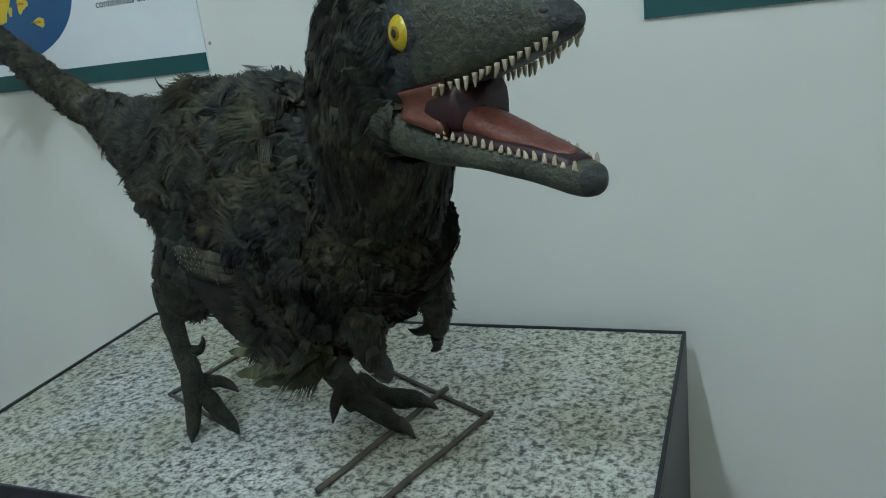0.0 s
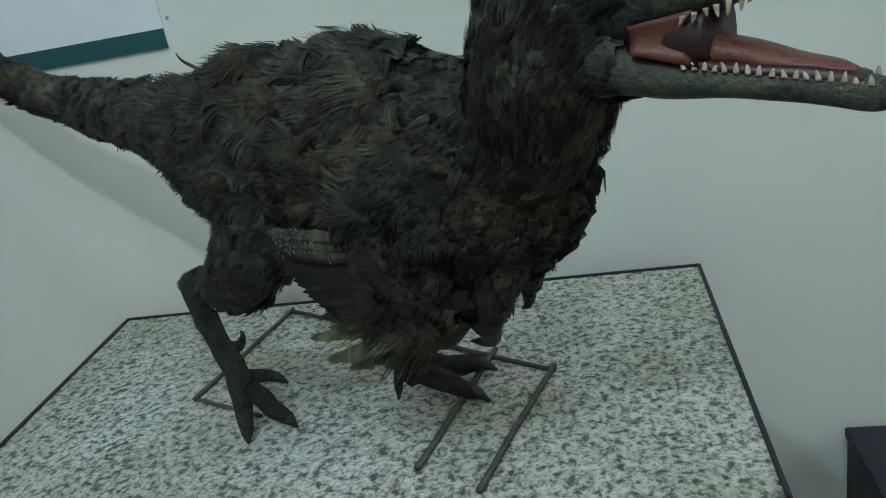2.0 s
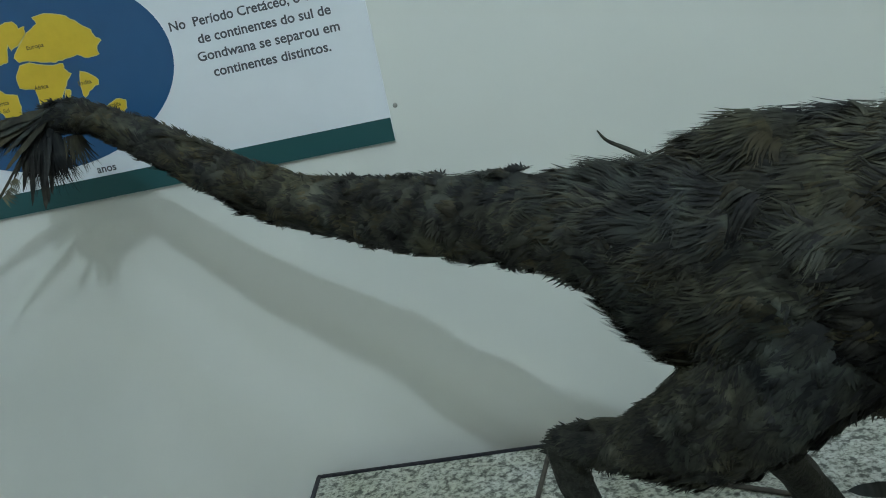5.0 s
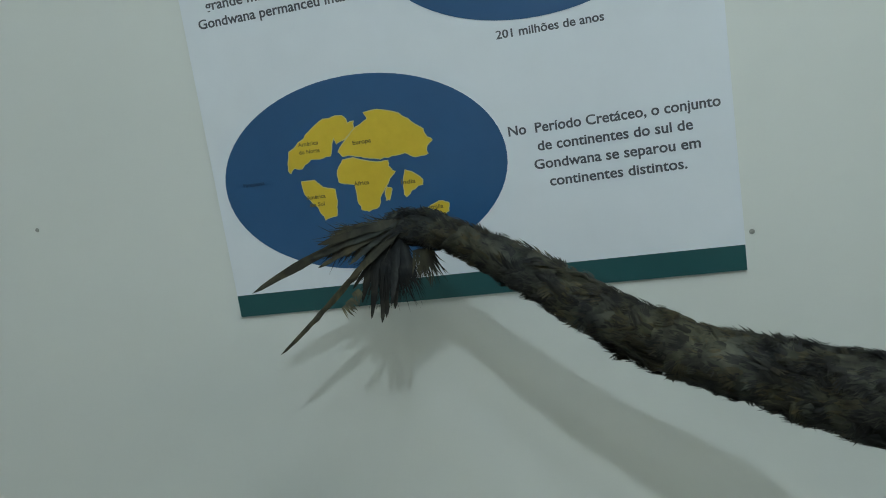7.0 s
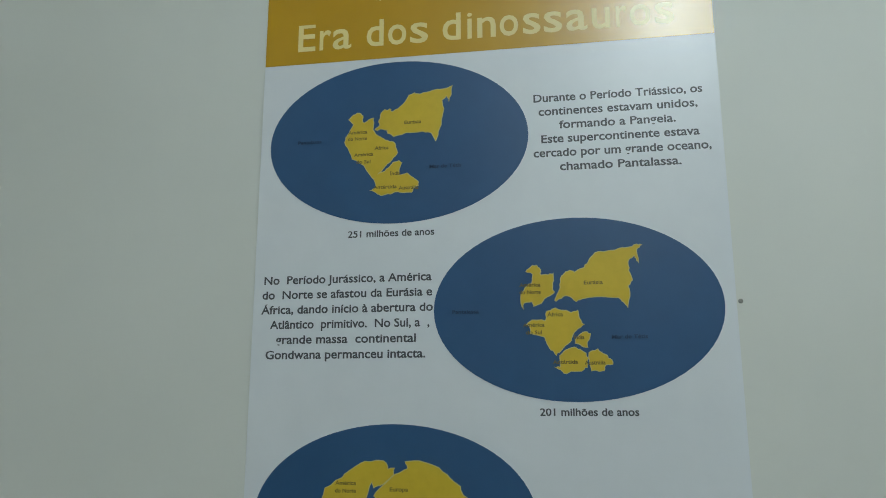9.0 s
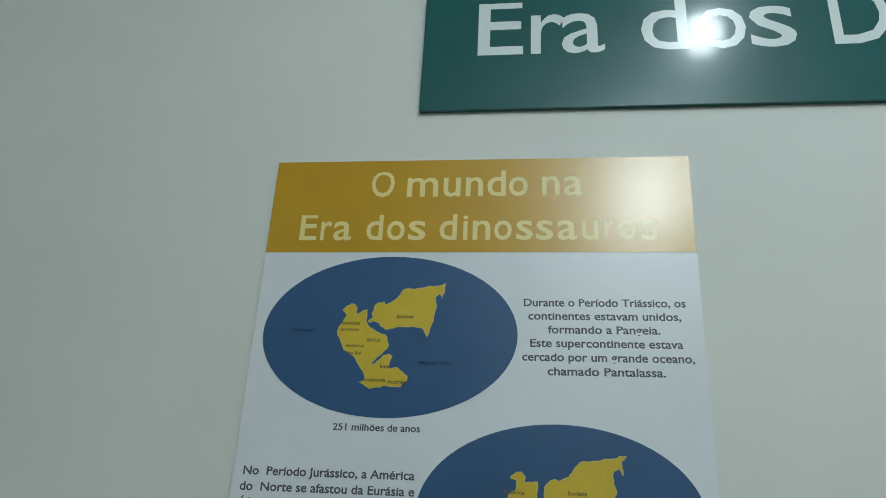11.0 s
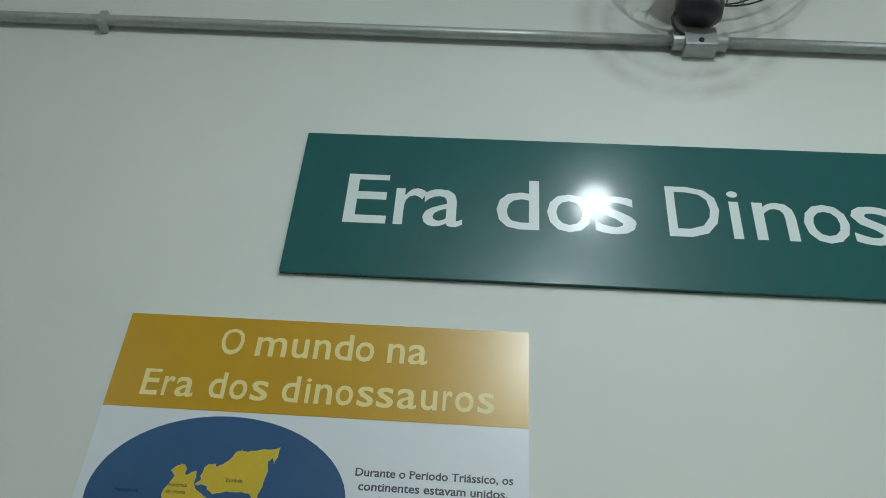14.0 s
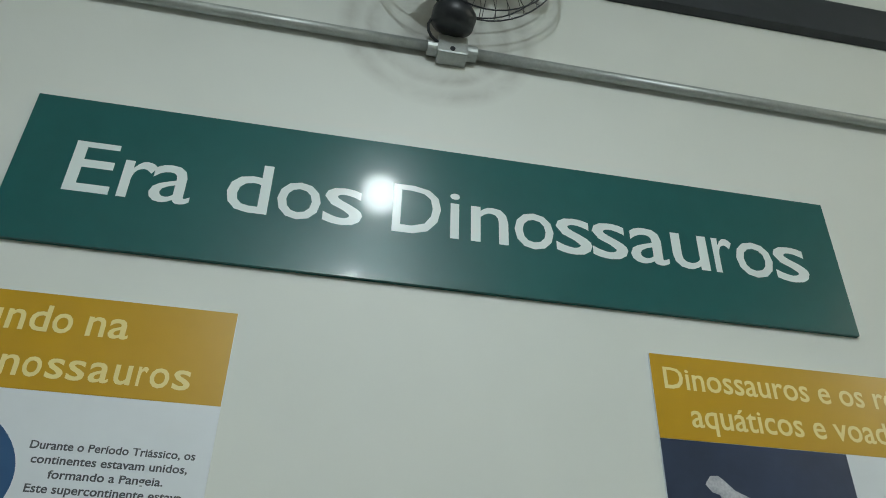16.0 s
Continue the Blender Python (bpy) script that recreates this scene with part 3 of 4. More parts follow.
fan = thing("wall_fan", (0, 0, 0), "black wall fan with wire cage above the conduit", "fan")
FAN = pose(1.115, -0.20, 3.318, 90 + 35, 0, 12)
part("bracket", pipe([(1.066, -0.002, 3.13), (1.066, -0.05, 3.13), (1.075, -0.09, 3.19), (1.09, -0.12, 3.24)], 0.014, 12), "fan_black", fan)
part("base", turned([(0.030, -0.03), (0.050, -0.018), (0.052, 0.012), (0.036, 0.034), (0.012, 0.038)], pose(1.060, -0.075, 3.125, 15, 10, 0), 28), "fan_black", fan, smooth=True)
part("motor", turned([(0.03, -0.17), (0.06, -0.15), (0.066, -0.08), (0.05, -0.04)], FAN, 28), "fan_black", fan, smooth=True)
part("power_cord", pipe([(1.02, -0.07, 3.13), (1.010, -0.068, 3.12), (1.004, -0.062, 3.108), (1.006, -0.055, 3.095), (1.014, -0.048, 3.085), (1.026, -0.042, 3.080), (1.036, -0.038, 3.080)], 0.0034, 10), "fan_black", fan)
for ring, rad, dz in (("cage_ring", 0.22, 0.0), ("cage_ring", 0.205, -0.045), ("cage_ring", 0.205, 0.045), ("cage_ring", 0.06, 0.055), ("cage_ring", 0.07, -0.06)):
    part(ring, pipe([FAN @ Vector((rad * math.cos(k * math.tau / 48), rad * math.sin(k * math.tau / 48), dz)) for k in range(48)], 0.0019, 8, True), "fan_black", fan)
for k in range(36):
    a = k * math.tau / 36
    for sgn, c in ((1, 0.055), (-1, -0.06)):
        run = [(0.06, 0.0, c), (0.14, 0.12 * sgn, c), (0.205, 0.26 * sgn, c * 0.8), (0.22, 0.32 * sgn, 0.0)]
        part("cage_wire", pipe([FAN @ Vector((r * math.cos(a + d), r * math.sin(a + d), z)) for r, d, z in run], 0.0009, 5), "fan_black", fan)
for k in range(3):
    bm = bmesh.new()
    a0 = k * math.tau / 3
    rows_ = []
    for i in range(7):
        r = 0.04 + 0.15 * i / 6
        w = 0.25 + 0.30 * math.sin(math.pi * min(1, 0.25 + i / 7))
        rows_.append([bm.verts.new(FAN @ Vector((r * math.cos(a0 + s * w), r * math.sin(a0 + s * w), 0.018 * s))) for s in (-1, -0.3, 0.4, 1)])
    for a, b in zip(rows_, rows_[1:]):
        for j in range(3):
            bm.faces.new((a[j], a[j + 1], b[j + 1], b[j]))
    bmesh.ops.solidify(bm, geom=bm.faces[:], thickness=0.002)
    part("blade", bm, "fan_black", fan, smooth=True)
part("blade_hub", turned([(0.042, -0.02), (0.042, 0.012), (0.02, 0.026)], FAN, 24), "fan_black", fan)

# ---- pedestal ----
PX0, PXF, PX1, PY0, PY1, PZ = 0.480, 0.535, 1.520, -0.610, -0.045, 0.832


def edge_x(y):
    """The pedestal's slightly slanting short side."""
    return PX0 + (PXF - PX0) * (PY1 - y) / (PY1 - PY0)


def slab(x0a, x0b, x1, y0, y1, z0, z1, bevel=0.0):
    """A board whose short side runs from x0a at the back to x0b at the front."""
    bm = box(0, 1, 0, 1, z0, z1)
    for v in bm.verts:
        back = v.co.y > 0.5
        v.co.x = x1 if v.co.x > 0.5 else (x0a if back else x0b)
        v.co.y = y1 if back else y0
    if bevel:
        bmesh.ops.bevel(bm, geom=bm.edges[:], offset=bevel, segments=2, affect="EDGES")
    return bm


ped = thing("pedestal", (0, 0, 0), "black box pedestal with a speckled granite-look top", "pedestal")
TH = 0.018
for nm, bm in (("front_panel", slab(edge_x(PY0 + TH), PXF, PX1, PY0, PY0 + TH, 0, PZ - 0.012)), ("back_panel", slab(PX0, edge_x(PY1 - TH), PX1, PY1 - TH, PY1, 0, PZ - 0.012)),
               ("side_panel", box(PX1 - TH, PX1, PY0 + TH, PY1 - TH, 0, PZ - 0.012)),
               ("top_board", slab(edge_x(PY1 - TH), edge_x(PY0 + TH), PX1 - TH, PY0 + TH, PY1 - TH, PZ - 0.030, PZ - 0.012))):
    part(nm, bm, "black_paint", ped)
bm = slab(PX0, PXF, PX0 + TH, PY0 + TH, PY1 - TH, 0, PZ - 0.032)
for v in bm.verts:
    if v.co.x > PX0 + TH - 0.001:
        v.co.x = edge_x(v.co.y) + TH
    else:
        v.co.x = edge_x(v.co.y)
part("side_panel", bm, "black_paint", ped)
# thin raised black edging round the speckled sheet
RW, RZ0, RZ1 = 0.0055, PZ - 0.0118, PZ + 0.004
part("edging", slab(PX0, edge_x(PY1 - RW), PX1, PY1 - RW, PY1, RZ0, RZ1, 0.001), "black_paint", ped)
part("edging", slab(edge_x(PY0 + RW), PXF, PX1, PY0, PY0 + RW, RZ0, RZ1, 0.001), "black_paint", ped)
part("edging", slab(PX1 - RW, PX1 - RW, PX1, PY0 + RW, PY1 - RW, RZ0, RZ1, 0.001), "black_paint", ped)
bm = box(0, 1, PY0 + RW, PY1 - RW, RZ0, RZ1)
for v in bm.verts:
    v.co.x = edge_x(v.co.y) + (RW if v.co.x > 0.5 else 0)
part("edging", bm, "black_paint", ped)
# speckled sheet with a slightly wavy trimmed edge
rng = random.Random(4)
bm = bmesh.new()
N1, N2 = 90, 54
grid = []
for j in range(N2 + 1):
    line = []
    y = PY0 + RW + (PY1 - PY0 - 2 * RW) * j / N2
    for i in range(N1 + 1):
        x = edge_x(y) + RW + (PX1 - edge_x(y) - 2 * RW) * i / N1
        line.append(bm.verts.new((x, y, PZ + 0.0006 + 0.0014 * noise.noise(Vector((x * 9, y * 9, 0))))))
    grid.append(line)
for a, b in zip(grid, grid[1:]):
    for i in range(N1):
        bm.faces.new((a[i], a[i + 1], b[i + 1], b[i]))
part("top_sheet", bm, "granite", ped, "white and grey speckled granite-look sheet", True)

dk = thing("storage_box", (0, 0, 0), "low dark navy box standing against the wall", "box")
part("body", box(1.745, 2.27, -0.45, -0.03, 0, 0.476, 0.006), "dark_box", dk)
part("lid", box(1.742, 2.273, -0.453, -0.027, 0.477, 0.496, 0.004), "dark_box", dk)

# thin steel bars of the figure's stand
def settled(x, y, z):
    """Where a point of the figure's drawing stands on the pedestal."""
    return (0.97168 * x - 0.06381 * y - 0.00651 * z + 0.01492, 0.02247 * x + 0.89484 * y + 0.06138 * z - 0.09946, -0.00763 * x + 0.01409 * y + 0.97265 * z + 0.05179)


st = thing("stand_frame", (0, 0, 0), "thin rusty dark steel rods lying on the pedestal", "stand")
for a, b, r in (((0.839, -0.058), (1.297, -0.366), 0.0032), ((0.768, -0.366), (0.842, -0.052), 0.0034), ((0.768, -0.363), (0.895, -0.428), 0.0030),
                ((1.217, -0.288), (1.130, -0.576), 0.0040), ((1.297, -0.352), (1.205, -0.625), 0.0038)):
    n, run = 6, []
    for i in range(n + 1):
        x, y, z = settled(a[0] + (b[0] - a[0]) * i / n + 0.0012 * math.sin(7 * i + a[0] * 50), a[1] + (b[1] - a[1]) * i / n, 0.815)
        run.append((x, y, PZ + 0.001 + r + 0.0008 * math.sin(i * 2.1)))
    part("rod", pipe(run, r, 10), "rod_metal", st, smooth=True)

# ---- the feathered dinosaur model: one mesh ----
DM = ["feather", "feather_brown", "feather_black", "feather_olive", "feather_pale", "feather_barred", "hide", "hide_dark", "leg_hide", "claw",
      "cheek", "gullet", "tongue", "tooth", "eye_yellow", "pupil", "iris"]
FE, BR, BK, OL, PA, BA, HI, HD, LG, CL, CH, GU, TO, TE, EY, PU, IR = range(17)
DV, DF, DI = [], [], []
DOWN = {}  # soft downy normals of the plumage, by vertex


def curve(stations, n):
    """Catmull-Rom through stations (tuples of equal length), n samples."""
    s = [np.array(p, float) for p in stations]
    s = [2 * s[0] - s[1], *s, 2 * s[-1] - s[-2]]
    out, spans = [], len(s) - 3
    for i in range(n):
        f = i / (n - 1) * spans
        k = min(int(f), spans - 1)
        t = f - k
        a, b, c, d = s[k:k + 4]
        out.append((0.5 * (2 * b + (c - a) * t + (2 * a - 5 * b + 4 * c - d) * t * t + (3 * b - a - 3 * c + d) * t ** 3)).tolist())
    return out


def quad_rings(rings, mat, caps=True):
    base = len(DV)
    n = len(rings[0])
    for r in rings:
        DV.extend(r)
    for i in range(len(rings) - 1):
        for k in range(n):
            a, b = base + i * n + k, base + i * n + (k + 1) % n
            DF.append((a, b, b + n, a + n))
            DI.append(mat(i / (len(rings) - 1), k / n) if callable(mat) else mat)
    if caps:
        for i, rev in ((0, True), (len(rings) - 1, False)):
            f = tuple(base + i * n + k for k in range(n))
            DF.append(f[::-1] if rev else f)
            DI.append(mat if not callable(mat) else mat(i, 0))


def frame_at(pts, i):
    t = Vector(pts[min(i + 1, len(pts) - 1)][:3]) - Vector(pts[max(i - 1, 0)][:3])
    t.normalize()
    side = t.cross(Vector((0, 0, 1)) if abs(t.z) < 0.93 else Vector((0.5, -0.8, 0))).normalized()
    return t, side, side.cross(t)


def girth(p, a, lump, seed):
    """How far the lumpy skin stands out at the angle a of a station."""
    return 1 + lump * (noise.noise(Vector((p[0] * 25 + seed, p[2] * 25 + math.cos(a) * 1.5, p[1] * 25 + math.sin(a) * 1.5))) + 0.6 * noise.noise(Vector((p[0] * 60 + seed, math.cos(a) * 4, math.sin(a) * 4))))


def limb(stations, n, sides, mat, lump=0.0, seed=0.0):
    """A lofted limb; stations are x, y, z, radius up, radius across. Returns samples for feathering."""
    pts = [[*p, lump, seed] for p in curve(stations, n)]
    rings = []
    for i, p in enumerate(pts):
        t, s, u = frame_at(pts, i)
        ring = []
        for k in range(sides):
            a = k * math.tau / sides
            ring.append(tuple(Vector(p[:3]) + girth(p, a, lump, seed) * (max(p[4], 1e-4) * math.cos(a) * s + max(p[3], 1e-4) * math.sin(a) * u)))
        rings.append(ring)
    quad_rings(rings, mat)
    return pts


def barb(p, way, nrm, length, width, curl, mat, segs=3, bend=0.0):
    """One curved tapering blade."""
    side = way.cross(nrm).normalized()
    base, w, q = len(DV), way.copy(), p.copy()
    soft = (nrm + 0.45 * noise.noise_vector(p * 38) + 0.25 * noise.noise_vector(p * 110)).normalized()
    for i in range(segs + 1):
        f = i / segs
        half = width * (0.55 + 0.9 * f - 1.40 * f * f) if i < segs else width * 0.06
        DOWN[len(DV)] = DOWN[len(DV) + 1] = soft
        DV.append(tuple(q - side * half))
        DV.append(tuple(q + side * half))
        q = q + w * (length / segs)
        w = (w - nrm * curl + side * bend).normalized()
    for i in range(segs):
        a = base + 2 * i
        DF.append((a, a + 1, a + 3, a + 2))
        DI.append(mat)


def feather(rng, p, way, nrm, length, width, curl, mat, barbs=5, spread=0.22):
    """A ragged feather: a fan of barbs from one root."""
    side = way.cross(nrm).normalized()
    bend = rng.gauss(0, 0.16)
    for b in range(barbs):
        f = (b / (barbs - 1) - 0.5) * 2 if barbs > 1 else 0
        w = (way + side * (f * spread + rng.gauss(0, 0.05)) + nrm * rng.gauss(0, 0.05)).normalized()
        barb(p + side * f * width * 0.35 + nrm * 0.0006 * b, w, nrm, length * (1 - 0.25 * abs(f)) * rng.uniform(0.7, 1.1), width / barbs * 0.95, curl, mat, 3, bend + f * 0.05 + rng.gauss(0, 0.05))


def vane(rng, root, tip, nrm, width, mat, sag=0.0, segs=9, blunt=0.6):
    """A whole feather: two webs with frayed edges on a slim shaft."""
    root, tip, nrm = Vector(root), Vector(tip), Vector(nrm).normalized()
    way = tip - root
    side = way.normalized().cross(nrm).normalized()
    base = len(DV)
    for i in range(segs + 1):
        f = i / segs
        half = width * (min(1.0, f / 0.25) ** 0.6) * (max(0.0, 1 - ((f - blunt) / (1 - blunt)) ** 2) ** 0.5 if f > blunt else 1.0) * rng.uniform(0.68, 1.10) + 0.0004
        c = root + way * f - nrm * sag * math.sin(math.pi * f * 0.5) * way.length
        DV.extend((tuple(c - side * half - nrm * half * 0.25), tuple(c), tuple(c + side * half - nrm * half * 0.25)))
    for i in range(segs):
        a = base + 3 * i
        DF.append((a, a + 1, a + 4, a + 3))
        DF.append((a + 1, a + 2, a + 5, a + 4))
        DI.extend((mat, mat))


def cover(rng, pts, count, length, width, mats, droop=0.3, lift=0.18, backward=True, arc=(0, math.tau), span=(0, 1), wild=0.25, barbs=5, skip=None):
    """Feathers all over a lofted limb, lying back along it and sagging."""
    n = len(pts)
    weights = np.array([max(p[3] + p[4], 0.004) for p in pts])
    lo, hi = int(span[0] * (n - 1)), max(int(span[1] * (n - 1)), 1)
    prob = weights[lo:hi + 1] / weights[lo:hi + 1].sum()
    picks = np.random.RandomState(rng.randrange(1 << 30)).choice(np.arange(lo, hi + 1), count, p=prob)
    for i in picks:
        p = pts[i]
        t, s, u = frame_at(pts, int(i))
        a = rng.uniform(*arc)
        c = Vector(p[:3]) + t * rng.uniform(-0.5, 0.5) * (Vector(pts[1][:3]) - Vector(pts[0][:3])).length * 2
        nrm = (math.cos(a) / max(p[4], 1e-3) * s + math.sin(a) / max(p[3], 1e-3) * u).normalized()
        q = c + (girth(p, a, *p[5:]) if len(p) > 5 else 1) * (p[4] * math.cos(a) * s + p[3] * math.sin(a) * u)
        if (skip and skip(q)) or (nrm.y > 0.30 and nrm.z > 0.2):
            continue
        tuft = noise.noise_vector(q * 34) * (2.0 * wild) + noise.noise_vector(q * 80) * wild
        way = (-t if backward else t) + Vector((0, 0, -droop)) + tuft + Vector([rng.gauss(0, 0.4 * wild) for _ in range(3)])
        way = way - nrm * way.dot(nrm)
        if way.length < 1e-3:
            continue
        rise = lift if nrm.y < 0.15 else 0.25 * lift
        way = (way.normalized() + nrm * rise * (0.9 + 1.4 * noise.noise(q * 55 + nrm)) * rng.uniform(0.5, 1.2)).normalized()
        k = rng.uniform(0.65, 1.35)
        mat = mats[min(int(rng.random() * len(mats)), len(mats) - 1)]
        feather(rng, q - nrm * 0.004, way, nrm, length * k, width * k, rng.uniform(0.0, 0.13), mat, barbs)


def lock(rng, p, way, nrm, length, width, height, mat, hairs=34):
    """A soft overlapping tuft of down: fine hairs that swell up and close to a ragged tip."""
    side = way.cross(nrm).normalized()
    hook = rng.gauss(0, 0.25)
    for h in range(hairs):
        f = rng.uniform(-1, 1)
        run = length * (1 - 0.35 * f * f) * rng.uniform(0.7, 1.08)
        base, n = len(DV), 4
        up = height * (1 - 0.6 * f * f) * rng.uniform(0.6, 1.15)
        for i in range(n + 1):
            g = i / n
            c = p + way * run * g + side * (f * width * (0.75 + 0.5 * g - 0.85 * g * g) + hook * length * g * g * 0.6) + nrm * (up * math.sin(math.pi * min(0.9 * g + 0.08, 1.0)) - 0.003)
            half = width * 0.125 * (1 - 0.85 * g)
            round_ = (nrm + side * f * 0.75 + way * (2.1 * g - 0.65)).normalized()
            DOWN[len(DV)] = DOWN[len(DV) + 1] = round_
            DV.append(tuple(c - side * half))
            DV.append(tuple(c + side * half))
        for i in range(n):
            a = base + 2 * i
            DF.append((a, a + 1, a + 3, a + 2))
            DI.append(mat)


def tufts(rng, pts, count, length, width, height, mats, droop, arc=(0, math.tau), span=(0, 1), wild=0.3, backward=True, hairs=34, skip=None):
    """Locks all over a lofted limb."""
    n = len(pts)
    lo, hi = int(span[0] * (n - 1)), max(int(span[1] * (n - 1)), 1)
    prob = np.array([max(p[3] + p[4], 0.004) for p in pts])[lo:hi + 1]
    for i in np.random.RandomState(rng.randrange(1 << 30)).choice(np.arange(lo, hi + 1), count, p=prob / prob.sum()):
        p = pts[i]
        t, s, u = frame_at(pts, int(i))
        a = rng.uniform(*arc)
        nrm = (math.cos(a) / max(p[4], 1e-3) * s + math.sin(a) / max(p[3], 1e-3) * u).normalized()
        q = Vector(p[:3]) + girth(p, a, *p[5:]) * (p[4] * math.cos(a) * s + p[3] * math.sin(a) * u) + t * rng.gauss(0, 0.003)
        if (skip and skip(q)) or (nrm.y > 0.40 and nrm.z > 0.2):
            continue
        way = (-t if backward else t) + Vector((0, 0, -droop)) + Vector([rng.gauss(0, wild) for _ in range(3)])
        way = (way - nrm * way.dot(nrm)).normalized()
        k = rng.uniform(0.65, 1.3)
        lock(rng, q, way, nrm, length * k, width * k, height * rng.uniform(0.5, 1.3) * (1.0 if nrm.y < 0.15 else 0.35), rng.choice(mats), hairs)


R = random.Random(7)
# tail
TAIL = [(0.288, -0.128, 1.414, 0.012, 0.012), (0.318, -0.134, 1.421, 0.019, 0.019), (0.380, -0.160, 1.405, 0.019, 0.019), (0.485, -0.196, 1.346, 0.025, 0.024), (0.571, -0.210, 1.291, 0.029, 0.028),
        (0.687, -0.252, 1.255, 0.034, 0.034), (0.749, -0.300, 1.249, 0.038, 0.037), (0.856, -0.376, 1.239, 0.041, 0.046), (0.955, -0.448, 1.225, 0.047, 0.056)]
tail = limb(TAIL, 60, 20, FE, 0.22, 1)
cover(R, tail, 4200, 0.017, 0.012, [FE, BK, FE, BR, BK], 0.25, 0.17, True, wild=0.48, barbs=9)
tufts(R, tail, 420, 0.022, 0.0075, 0.006, [FE, BK, FE, BR, BK], 0.35, span=(0.12, 1.0), wild=0.35, hairs=22)
TUFT = len(DV)
# tail tuft: a crest of brown feathers swept back, one long slim feather and a broad dark hanging vane
vane(R, (0.325, -0.186, 1.436), (0.126, -0.165, 1.288), (-0.45, -0.62, 0.64), 0.0085, BR, 0.05, 22, 0.2)
vane(R, (0.300, -0.180, 1.434), (0.140, -0.172, 1.352), (-0.45, -0.6, 0.6), 0.0100, BR, -0.16, 12, 0.3)
for k in range(9):
    f = k / 8
    vane(R, (0.335 - 0.02 * R.random(), -0.176 - 0.008 * R.random(), 1.438 - 0.012 * f), (0.205 + 0.05 * R.random() + 0.05 * f * f, -0.160 - 0.03 * R.random(), 1.412 - 0.046 * f + 0.008 * R.gauss(0, 1)), (-0.2, -0.85 + R.gauss(0, 0.1), 0.45),
         R.uniform(0.0035, 0.006), (BR, FE, BR, BK)[k % 4], -0.10, 14, 0.35)
for k in range(150):
    way = Vector((-0.9 + 0.3 * R.random(), R.gauss(0, 0.12), -0.05 - 0.35 * R.random())).normalized()
    feather(R, Vector((0.335 - 0.06 * R.random(), -0.168 + 0.006 * R.gauss(0, 1), 1.428)), way, Vector((-0.2, -0.8, 0.5)).normalized(), R.uniform(0.035, 0.085), 0.013, 0.10, R.choice([FE, BR, BR, BK]), 10, 0.16)
for k in range(9):
    f = k / 8
    vane(R, (0.318 - 0.030 * f, -0.172 - 0.010 * f, 1.424), (0.312 - 0.046 * f + 0.004 * R.gauss(0, 1), -0.186 - 0.03 * R.random(), 1.352 - 0.026 * math.sin(math.pi * f) + 0.006 * R.gauss(0, 1)), (-0.1 + R.gauss(0, 0.3), -0.95, 0.1), 0.0045, BK, 0.04, 14, 0.5)
for k in range(130):
    f = R.random()
    way = Vector((0.06 - 0.40 * f, R.gauss(0, 0.1), -1.0)).normalized()
    feather(R, Vector((0.322 - 0.03 * f, -0.176, 1.415)), way, Vector((-0.1, -0.98, 0.1)).normalized(), R.uniform(0.045, 0.088), 0.011, 0.04, BK, 9, 0.12)
for k in range(8):
    feather(R, Vector((0.345 + 0.006 * R.gauss(0, 1), -0.178, 1.400)), Vector((0.10 + R.gauss(0, 0.15), 0, -1)).normalized(), Vector((0, -1, 0)), R.uniform(0.030, 0.055), 0.010, 0.05, BR, 7, 0.3)
for px, pz in ((0.262, 1.362), (0.252, 1.352), (0.246, 1.346)):
    feather(R, Vector((px, -0.196, pz)), Vector((0.5, 0, -0.8)).normalized(), Vector((0, -1, 0)), 0.020, 0.010, 0.05, PA, 7, 0.3)
DV[TUFT:] = [(x - 0.014, y + 0.030, z - 0.004) for x, y, z in DV[TUFT:]]
TAIL_END = len(DV)

BODY = [(0.872, -0.448, 1.236, 0.030, 0.040), (0.930, -0.478, 1.226, 0.047, 0.060), (0.984, -0.503, 1.198, 0.088, 0.074), (1.045, -0.524, 1.196, 0.099, 0.081), (1.10, -0.556, 1.194, 0.103, 0.082),
        (1.150, -0.584, 1.172, 0.123, 0.086), (1.205, -0.612, 1.160, 0.131, 0.084), (1.250, -0.638, 1.167, 0.110, 0.078), (1.290, -0.662, 1.170, 0.086, 0.064), (1.328, -0.684, 1.172, 0.054, 0.044), (1.350, -0.696, 1.174, 0.014, 0.016)]
NECK = [(1.225, -0.620, 1.160, 0.050, 0.066), (1.278, -0.655, 1.184, 0.058, 0.064), (1.312, -0.692, 1.222, 0.064, 0.057), (1.328, -0.735, 1.268, 0.066, 0.054), (1.340, -0.768, 1.314, 0.063, 0.048), (1.358, -0.788, 1.338, 0.048, 0.040), (1.374, -0.800, 1.346, 0.020, 0.020)]
body = limb(BODY, 90, 52, FE, 0.14, 2)
neck = limb(NECK, 36, 24, FE, 0.10, 3)
# thigh of the near leg, and of the far one
thigh = limb([(1.045, -0.575, 1.150, 0.060, 0.040), (1.000, -0.560, 1.105, 0.052, 0.040), (0.962, -0.525, 1.062, 0.043, 0.036), (0.915, -0.483, 1.034, 0.026, 0.026), (0.868, -0.445, 1.024, 0.016, 0.017), (0.848, -0.430, 1.018, 0.010, 0.012)], 30, 20, FE, 0.16, 4)
thigh_far = limb([(1.10, -0.500, 1.130, 0.060, 0.040), (1.085, -0.470, 1.085, 0.040, 0.034), (1.060, -0.440, 1.045, 0.024, 0.022), (1.035, -0.420, 1.012, 0.015, 0.014)], 20, 16, FE, 0.12, 5)


